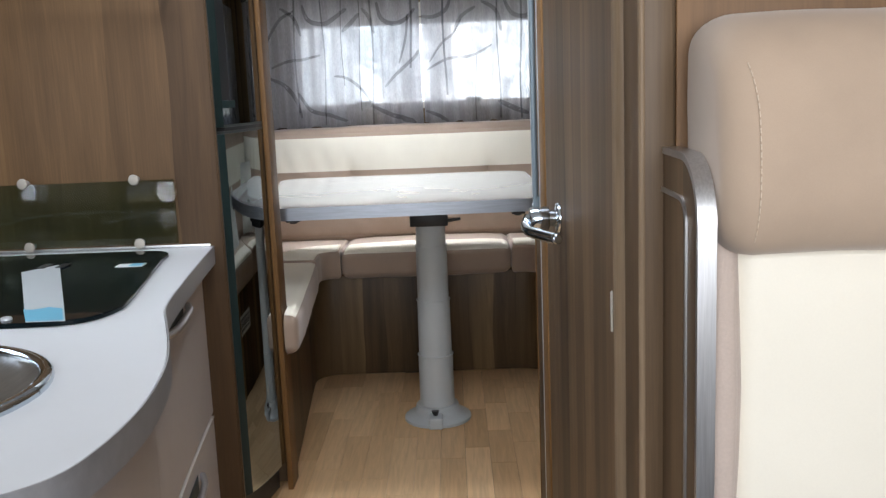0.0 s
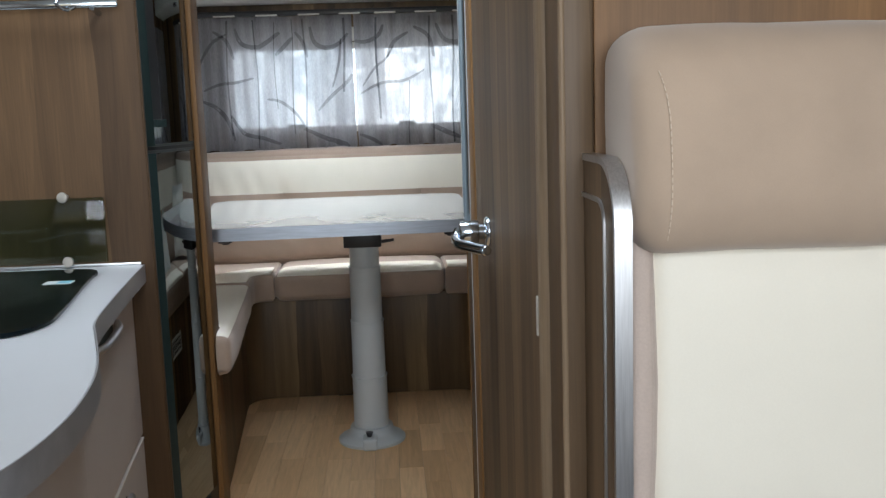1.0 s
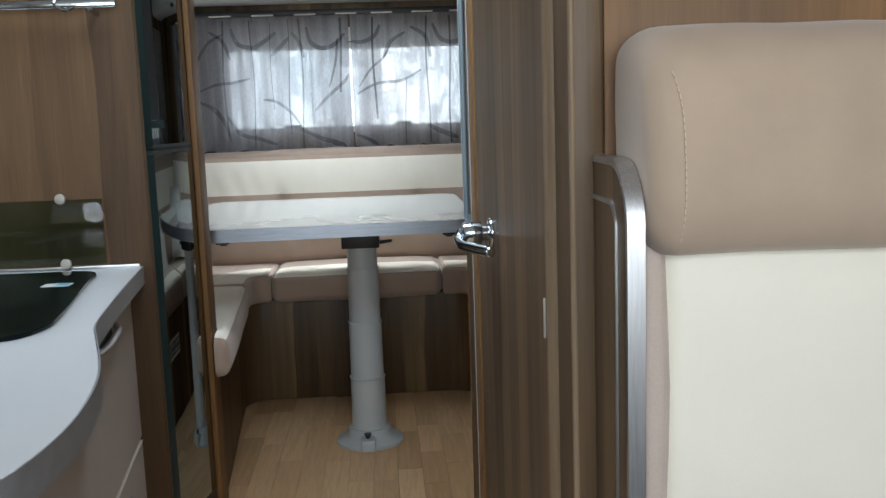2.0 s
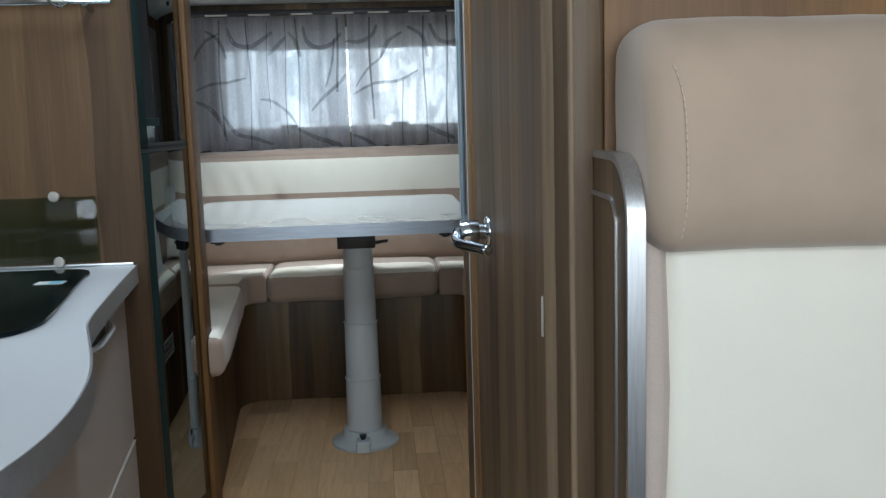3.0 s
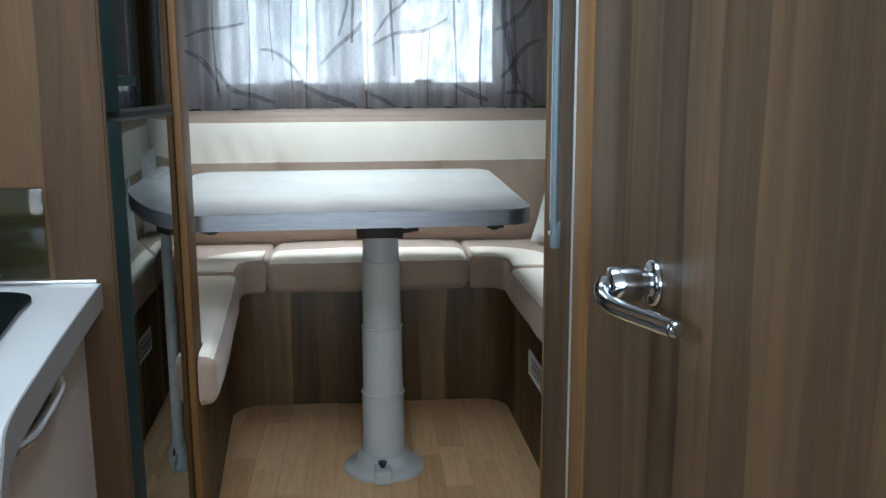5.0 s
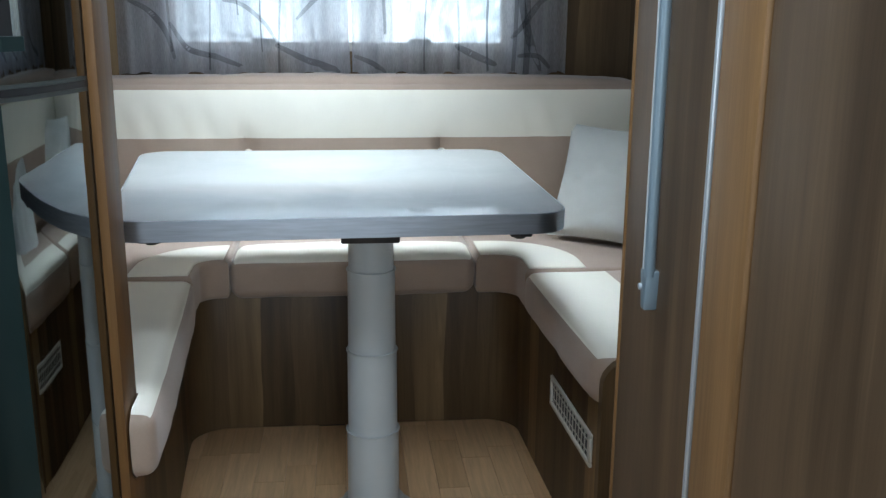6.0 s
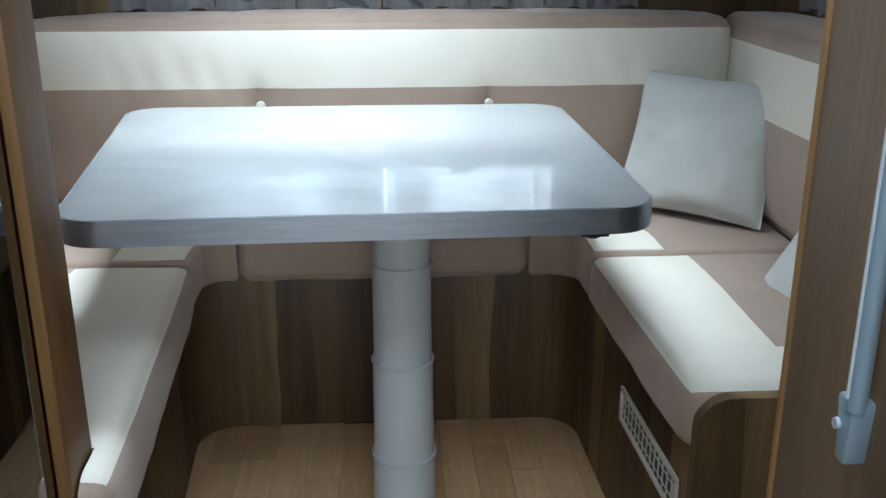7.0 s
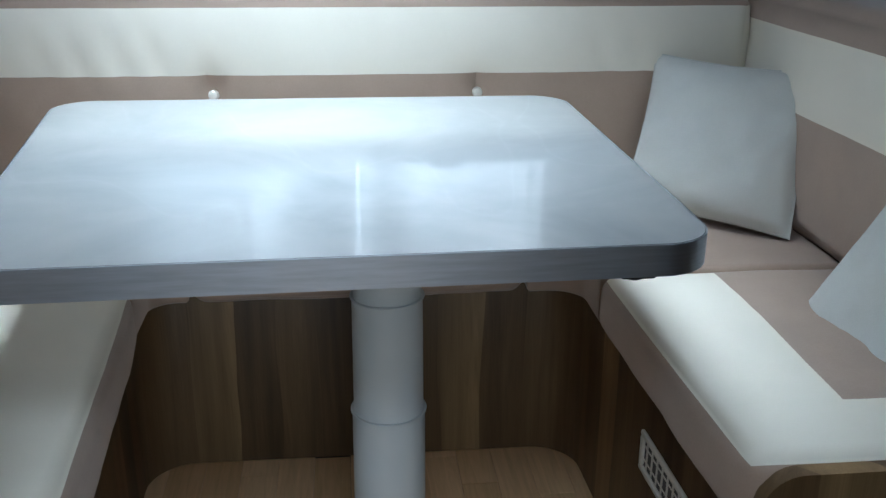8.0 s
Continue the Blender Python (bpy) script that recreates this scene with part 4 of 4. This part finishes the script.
def pillow(label, c, ux, uz, w, h, t, seed):
    """A stuffed square cushion with pulled corners and a piped seam. ux and uz are its edges' directions."""
    ux, uz = Vector(ux).normalized(), Vector(uz).normalized()
    un = ux.cross(uz).normalized()
    uz = un.cross(ux)
    c = Vector(c)
    n = 26
    ob = thing("throw_pillow", label, "pillow", c - uz * h / 2, "throw pillows")
    for name, s in (("front", -1), ("back", 1)):
        verts, faces = [], []
        for i in range(n + 1):
            for j in range(n + 1):
                u, v = 2 * i / n - 1, 2 * j / n - 1
                dome = ((1 - u ** 2) * (1 - v ** 2)) ** 0.42
                pinch_u, pinch_v = 1 - 0.062 * (1 - v * v) * abs(u), 1 - 0.062 * (1 - u * u) * abs(v)
                fold = 0.018 * noise.noise(Vector((u * 2.2 + seed, v * 2.2, s))) + 0.006 * noise.noise(Vector((u * 6 + seed, v * 6, s)))
                p = c + ux * (u * w / 2 * pinch_u) + uz * (v * h / 2 * pinch_v) + un * s * (dome * t / 2 + fold * dome)
                verts.append(p)
        for i in range(n):
            for j in range(n):
                a0 = i * (n + 1) + j
                q = (a0, a0 + 1, a0 + n + 2, a0 + n + 1)
                faces.append(q if s > 0 else q[::-1])
        part(name + "_panel", (verts, faces), PILLOW_CLOTH, ob)
    loop = []
    for k in range(4 * 14 + 1):
        side_k, f = divmod(k % 56, 14)
        f = f / 14 * 2 - 1
        u, v = ((f, -1), (1, f), (-f, 1), (-1, -f))[side_k]
        loop.append(c + ux * (u * w / 2 * (1 - 0.062 * (1 - v * v) * abs(u))) + uz * (v * h / 2 * (1 - 0.062 * (1 - u * u) * abs(v))))
    part("piping", tube(loop, 0.0022, 8), PILLOW_CLOTH, ob)
    return ob


pillow("square white cotton pillow leaning in the bench corner", (0.715, 3.440, 0.656), (0.226, -0.178, -0.006), (0.115, 0.10, 0.327), 0.345, 0.325, 0.11, 1.3)
pillow("square white cotton pillow slumped against the side backrest", (0.800, 2.820, 0.553), (0.12, -0.93, -0.22), (0.42, 0.20, 1.0), 0.39, 0.385, 0.12, 4.1)

# ---------- table ----------
TZ = 0.765
table = thing("lounge_table", "pale stone-look table with aluminium edge on a grey column", "table", (0.02, 2.87, 0))


def round_poly(corners, r, n=8):
    """A closed plan line with every corner rounded."""
    out = []
    for k, c in enumerate(corners):
        p, a, b = Vector(c), Vector(corners[k - 1]), Vector(corners[(k + 1) % len(corners)])
        u, w = (a - p).normalized(), (b - p).normalized()
        half = u.angle(w) / 2
        cut, mid = r / math.tan(half), (u + w).normalized()
        o = p + mid * (r / math.sin(half))
        s0, s1 = p + u * cut - o, p + w * cut - o
        for q in range(n + 1):
            v = (s0 * (1 - q / n) + s1 * (q / n)).normalized() * r
            out.append((o.x + v.x, o.y + v.y))
    return out


top_line = round_poly([(0.366, 3.358), (-0.522, 3.362), (-0.430, 2.578), (0.380, 2.598)], 0.062)
part("tabletop", prism(top_line, TZ - 0.036, TZ), TABLETOP, table, smooth=False)
loop = top_line + [top_line[0]]
bm = band(loop, -0.0025, TZ - 0.037, TZ - 0.0006, 0.002)
part("edge_band", bm, ALU_EDGE, table, "blue-grey aluminium edge band")
CX, CY = 0.028, 2.895
part("mounting_plate", box(CX - 0.066, CX + 0.076, CY - 0.085, CY + 0.10, TZ - 0.060, TZ - 0.0385, 0.003), BLACK_PLASTIC, table, "black mounting plate")
clamp = part("clamp", box(CX - 0.062, CX + 0.058, CY - 0.066, CY + 0.066, TZ - 0.112, TZ - 0.0605, 0.004), BLACK_PLASTIC, table, "black plastic clamp under the top")
part("clamp_lever", cylinder((CX + 0.055, CY - 0.045, TZ - 0.098), (CX + 0.098, CY - 0.050, TZ - 0.092), 0.006, 0.0045, 14, 0.001), BLACK_PLASTIC, clamp)
segs = ((0.004, 0.222, 0.0575), (0.218, 0.406, 0.0540), (0.402, 0.585, 0.0510), (0.580, TZ - 0.1125, 0.0480))
for z0, z1, r in segs:
    col = part("column_section", cylinder((CX, CY, z0), (CX, CY, z1), r, r - 0.001, 64), GREY_PAINT, table)
    if z1 < 0.6:
        ring = [(CX + r * math.cos(2 * math.pi * k / 48), CY + r * math.sin(2 * math.pi * k / 48), z1 - 0.001) for k in range(49)]
        part("collar", tube(ring, 0.0019, 8), GREY_PAINT, col)
verts, faces = [], []
prof = [(0.0, 0.001), (0.110, 0.001), (0.110, 0.010), (0.104, 0.015), (0.078, 0.024), (0.072, 0.032), (0.071, 0.046), (0.068, 0.052), (0.056, 0.053)]
for r, z in prof:
    for k in range(64):
        verts.append((CX + r * math.cos(2 * math.pi * k / 64), CY + r * math.sin(2 * math.pi * k / 64), z))
for i in range(len(prof) - 1):
    for k in range(64):
        q = (k + 1) % 64
        faces.append((i * 64 + k, i * 64 + q, (i + 1) * 64 + q, (i + 1) * 64 + k))
part("base_plate", (verts, faces), GREY_PAINT, table)
lug = part("lug", box(CX - 0.028, CX + 0.018, CY - 0.125, CY - 0.055, 0.002, 0.040, 0.006, 3), GREY_PAINT, table)
part("knob", cylinder((CX - 0.006, CY - 0.092, 0.038), (CX - 0.006, CY - 0.092, 0.056), 0.006, 0.013, 20, 0.002), BLACK_PLASTIC, lug, "black plastic clamp knob")
for x in (-0.365, 0.294):
    clip = part("table_clip", box(x - 0.020, x + 0.020, 2.610, 2.650, TZ - 0.047, TZ - 0.0375, 0.003), BLACK_PLASTIC, table, "black table latch")
    part("clip_foot", cylinder((x, 2.632, TZ - 0.053), (x, 2.632, TZ - 0.045), 0.011, 0.013, 16, 0.002), BLACK_PLASTIC, clip)
# the top sags slightly towards the aisle
LEAN = radians(0.8)
for ob in table.children_recursive:
    if ob.name.split(".")[0] in ("tabletop", "edge_band", "table_clip", "clip_foot"):
        for v in ob.data.vertices:
            v.co.z += math.tan(LEAN) * (v.co.y - 2.96)

# ---------- rear window and curtains ----------
win = thing("window_1", "wide acrylic rear window in a dark frame", "window", (0, REAR, 1.02), "", "structure")
bm = bmesh.new()
for x0, x1, z0, z1 in ((-0.52, 0.47, 1.00, 1.025), (-0.52, 0.47, 1.335, 1.36), (-0.52, -0.495, 1.025, 1.335), (0.445, 0.47, 1.025, 1.335)):
    box(x0, x1, REAR - 0.012, REAR + 0.03, z0, z1, 0.004, 2, bm)
part("window_frame", bm, WHITE_PLASTIC, win)
pane = part("pane", box(-0.496, 0.446, REAR + 0.022, REAR + 0.026, 1.024, 1.336, 0), GLASS, win)
pane.visible_shadow = False
part("catch", box(0.17, 0.235, REAR - 0.03, REAR - 0.012, 1.022, 1.036, 0.003), BLACK_PLASTIC, win)
part("catch", box(-0.28, -0.215, REAR - 0.03, REAR - 0.012, 1.022, 1.036, 0.003), BLACK_PLASTIC, win)
part("shade_cassette", box(-0.55, 0.50, REAR - 0.02, REAR - 0.001, 1.365, 1.42, 0.004), WHITE_PLASTIC, win)

pelmet = thing("overhead_locker", "pale grey overhead locker front above the window", "cabinet", (0, 3.6, 1.5))
part("body", box(LEFT + 0.01, RIGHT - 0.01, 3.42, REAR - 0.002, 1.515, TOP - 0.002, 0.02, 4), CEILING_MAT, pelmet)
for x in (-0.40, 0.36):
    part("hinge", box(x - 0.03, x + 0.03, 3.412, 3.43, 1.500, 1.516, 0.003), CHROME, pelmet)


def fold(x, gain, phase, hang):
    """Depth of the cloth at x, deeper towards the hem."""
    w = math.sin(x * 62 + phase + 1.4 * math.sin(x * 9 + phase)) + 0.45 * math.sin(x * 131 + 2 * phase) + 0.5 * math.sin(x * 23 + phase * 0.7)
    return gain * w * (0.55 + 0.45 * hang)


def curtain(label, x0, x1, y0, z0, z1, phase, arcs, axis="x", pleats=(), creases=()):
    ob = thing("curtain", label, "curtain", (0, 0, 0), "sheer curtains")
    nx, nz = int((x1 - x0) * 210), 14

    def at(x, z, off=0.0):
        hang = (z1 - z) / (z1 - z0)
        zz = z + (0.006 * math.sin(x * 41 + phase) + 0.004 * math.sin(x * 97)) * (1 if z < z0 + 0.02 else 0)
        depth = fold(x, 0.011, phase, hang) + 0.010 * noise.noise(Vector((x * 3, z * 4, phase)))
        if axis == "x":
            return Vector((x, y0 + depth - off, zz))
        return Vector((y0 - depth - off, x, zz)) if y0 > 0 else Vector((y0 + depth + off, x, zz))

    verts = [at(x0 + (x1 - x0) * i / nx, z0 + (z1 - z0) * j / nz) for i in range(nx + 1) for j in range(nz + 1)]
    faces = [(i * (nz + 1) + j, (i + 1) * (nz + 1) + j, (i + 1) * (nz + 1) + j + 1, i * (nz + 1) + j + 1) for i in range(nx) for j in range(nz)]
    part("cloth", (verts, faces), SHEER, ob)
    for a0, a1 in pleats:
        m = int((a1 - a0) * 240)
        v = []
        for i in range(m + 1):
            for j in range(nz + 1):
                x, z = a0 + (a1 - a0) * i / m, z0 + 0.004 + (z1 - z0 - 0.008) * j / nz
                hang = (z1 - z) / (z1 - z0)
                v.append(Vector((x + 0.006 * math.sin(z * 9 + a0 * 40) * hang, y0 + 0.030 + 0.010 * math.sin(x * 95 + phase) * (0.5 + 0.5 * hang), z)))
        part("pleat", (v, [(i * (nz + 1) + j, (i + 1) * (nz + 1) + j, (i + 1) * (nz + 1) + j + 1, i * (nz + 1) + j + 1) for i in range(m) for j in range(nz)]), SHEER, ob)
    for pts, wid in arcs:
        line_2d = spline([(x, z, 0) for x, z in pts], 10)
        v, f = [], []
        for i, p in enumerate(line_2d):
            a2, b2 = line_2d[max(i - 1, 0)], line_2d[min(i + 1, len(line_2d) - 1)]
            d = (b2 - a2).normalized()
            w = wid * (0.35 + 0.65 * math.sin(math.pi * i / (len(line_2d) - 1)) ** 0.5)
            for s in (-1, 1):
                x, z = p.x - d.y * w * s, p.y + d.x * w * s
                v.append(at(min(max(x, x0), x1), min(max(z, z0), z1), 0.0015))
        for i in range(len(line_2d) - 1):
            f.append((2 * i, 2 * i + 1, 2 * i + 3, 2 * i + 2))
        part("woven_ribbon", (v, f), RIBBON, ob, "dark grey woven swirl")
    # Shade of the creases, laid on as narrow darker strips.
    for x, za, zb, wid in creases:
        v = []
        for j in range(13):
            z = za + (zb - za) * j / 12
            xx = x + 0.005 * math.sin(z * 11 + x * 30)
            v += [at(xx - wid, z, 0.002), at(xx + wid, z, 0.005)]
        part("crease", (v, [(2 * j, 2 * j + 1, 2 * j + 3, 2 * j + 2) for j in range(12)]), CREASE_SHADE, ob)
    return ob


LEFT_ARCS = [([(-0.62, 1.27), (-0.56, 1.36), (-0.50, 1.40)], 0.006), ([(-0.55, 1.41), (-0.50, 1.37), (-0.475, 1.30)], 0.007),
             ([(-0.465, 1.42), (-0.44, 1.36), (-0.38, 1.345), (-0.33, 1.37), (-0.29, 1.40)], 0.009), ([(-0.31, 1.31), (-0.27, 1.35), (-0.24, 1.38)], 0.008),
             ([(-0.23, 1.40), (-0.20, 1.36), (-0.185, 1.30)], 0.007), ([(-0.17, 1.42), (-0.155, 1.36), (-0.11, 1.335), (-0.06, 1.35), (-0.02, 1.39)], 0.009),
             ([(-0.60, 1.18), (-0.53, 1.205), (-0.47, 1.21), (-0.40, 1.225)], 0.006), ([(-0.61, 1.14), (-0.55, 1.11), (-0.51, 1.05), (-0.49, 0.98)], 0.008),
             ([(-0.50, 1.08), (-0.45, 1.01), (-0.37, 0.985), (-0.30, 0.96)], 0.008), ([(-0.35, 1.14), (-0.30, 1.13), (-0.24, 1.08), (-0.20, 1.02)], 0.006),
             ([(-0.21, 1.02), (-0.14, 0.985), (-0.08, 0.965), (-0.03, 0.95)], 0.009), ([(-0.15, 1.09), (-0.09, 1.15), (-0.03, 1.20), (-0.01, 1.23)], 0.007),
             ([(-0.05, 1.37), (-0.06, 1.28), (-0.09, 1.18)], 0.005)]
RIGHT_ARCS = [([(0.00, 1.36), (0.05, 1.355), (0.10, 1.38), (0.12, 1.42)], 0.008), ([(0.13, 1.29), (0.16, 1.35), (0.22, 1.39)], 0.007),
              ([(0.24, 1.41), (0.30, 1.37), (0.32, 1.29)], 0.008), ([(0.33, 1.42), (0.36, 1.36), (0.41, 1.345), (0.47, 1.37), (0.50, 1.41)], 0.009),
              ([(0.03, 1.18), (0.08, 1.25), (0.13, 1.29), (0.16, 1.34)], 0.005), ([(0.02, 1.15), (0.10, 1.19), (0.20, 1.20), (0.28, 1.24)], 0.006),
              ([(0.01, 0.99), (0.06, 0.97), (0.10, 0.945)], 0.007), ([(0.30, 1.02), (0.36, 0.99), (0.42, 0.965)], 0.010),
              ([(0.44, 1.20), (0.50, 1.23), (0.55, 1.28), (0.58, 1.34)], 0.009), ([(0.46, 1.04), (0.50, 1.08), (0.54, 1.14), (0.60, 1.17)], 0.008),
              ([(0.50, 1.40), (0.47, 1.28), (0.49, 1.15), (0.52, 1.02), (0.55, 0.95)], 0.011), ([(0.48, 0.99), (0.54, 0.99), (0.58, 0.955)], 0.007)]
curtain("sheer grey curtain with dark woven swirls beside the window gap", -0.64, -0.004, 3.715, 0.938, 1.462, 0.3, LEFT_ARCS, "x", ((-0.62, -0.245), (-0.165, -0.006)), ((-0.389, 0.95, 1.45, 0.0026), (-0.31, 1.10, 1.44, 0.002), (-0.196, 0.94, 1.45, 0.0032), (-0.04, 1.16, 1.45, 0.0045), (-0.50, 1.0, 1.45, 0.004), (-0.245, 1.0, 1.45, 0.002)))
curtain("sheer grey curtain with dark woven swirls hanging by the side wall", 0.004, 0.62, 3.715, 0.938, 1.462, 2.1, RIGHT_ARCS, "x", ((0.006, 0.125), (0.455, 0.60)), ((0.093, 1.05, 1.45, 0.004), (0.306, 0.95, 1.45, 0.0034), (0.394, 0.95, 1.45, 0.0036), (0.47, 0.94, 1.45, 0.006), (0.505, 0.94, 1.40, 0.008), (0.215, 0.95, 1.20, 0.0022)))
curtain("sheer grey side window curtain", 2.45, 3.69, 1.01, 0.94, 1.46, 4.0, [([(2.6 + 0.2 * k, 1.05), (2.68 + 0.2 * k, 1.0), (2.76 + 0.2 * k, 0.97)], 0.008) for k in range(5)], "y")
curtain("sheer grey side window curtain", 2.45, 3.69, -1.01, 0.94, 1.46, 5.0, [([(2.6 + 0.2 * k, 1.05), (2.68 + 0.2 * k, 1.0), (2.76 + 0.2 * k, 0.97)], 0.008) for k in range(5)], "y")

track = thing("curtain_rail", "dark curtain rail with pale glider strips", "curtain rail", (0, 3.70, 1.47))
part("rail", box(-0.66, 0.64, 3.700, 3.728, 1.464, 1.484, 0.003), BLACK_PLASTIC, track)
for x in (-0.50, -0.335, -0.17, -0.01, 0.13, 0.29, 0.44):
    part("glider", box(x - 0.042, x + 0.042, 3.690, 3.699, 1.462, 1.468, 0.001), WHITE_PLASTIC, track)

# ---------- floor, laid plank by plank ----------
floor = tagged(part("floor", box(LEFT, RIGHT, FRONT, REAR, -0.06, -0.006, 0), BLACK_PLASTIC, None, "", False), "light oak-look strip floor", "floor", "", "structure")
W = 0.074
rng = random.Random(5)
shared = {}
for row in range(int((RIGHT - LEFT) / W)):
    x = LEFT + row * W + 0.01
    y = FRONT + rng.uniform(-0.3, 0)
    while y < BY:
        length = rng.choice((0.26, 0.34, 0.42))
        if -0.62 < x < 0.56 and y > 0.2:
            key = length
            if key not in shared:
                me = bpy.data.meshes.new("plank")
                box(0.0003, W - 0.0003, 0.0003, length - 0.0003, -0.006, 0.0, 0.0006, 1).to_mesh(me)
                me.materials.append(PLANK)
                shared[key] = me
            ob = new("plank", shared[key])
            ob.location = (x, y, 0)
            ob.parent = floor
        y += length
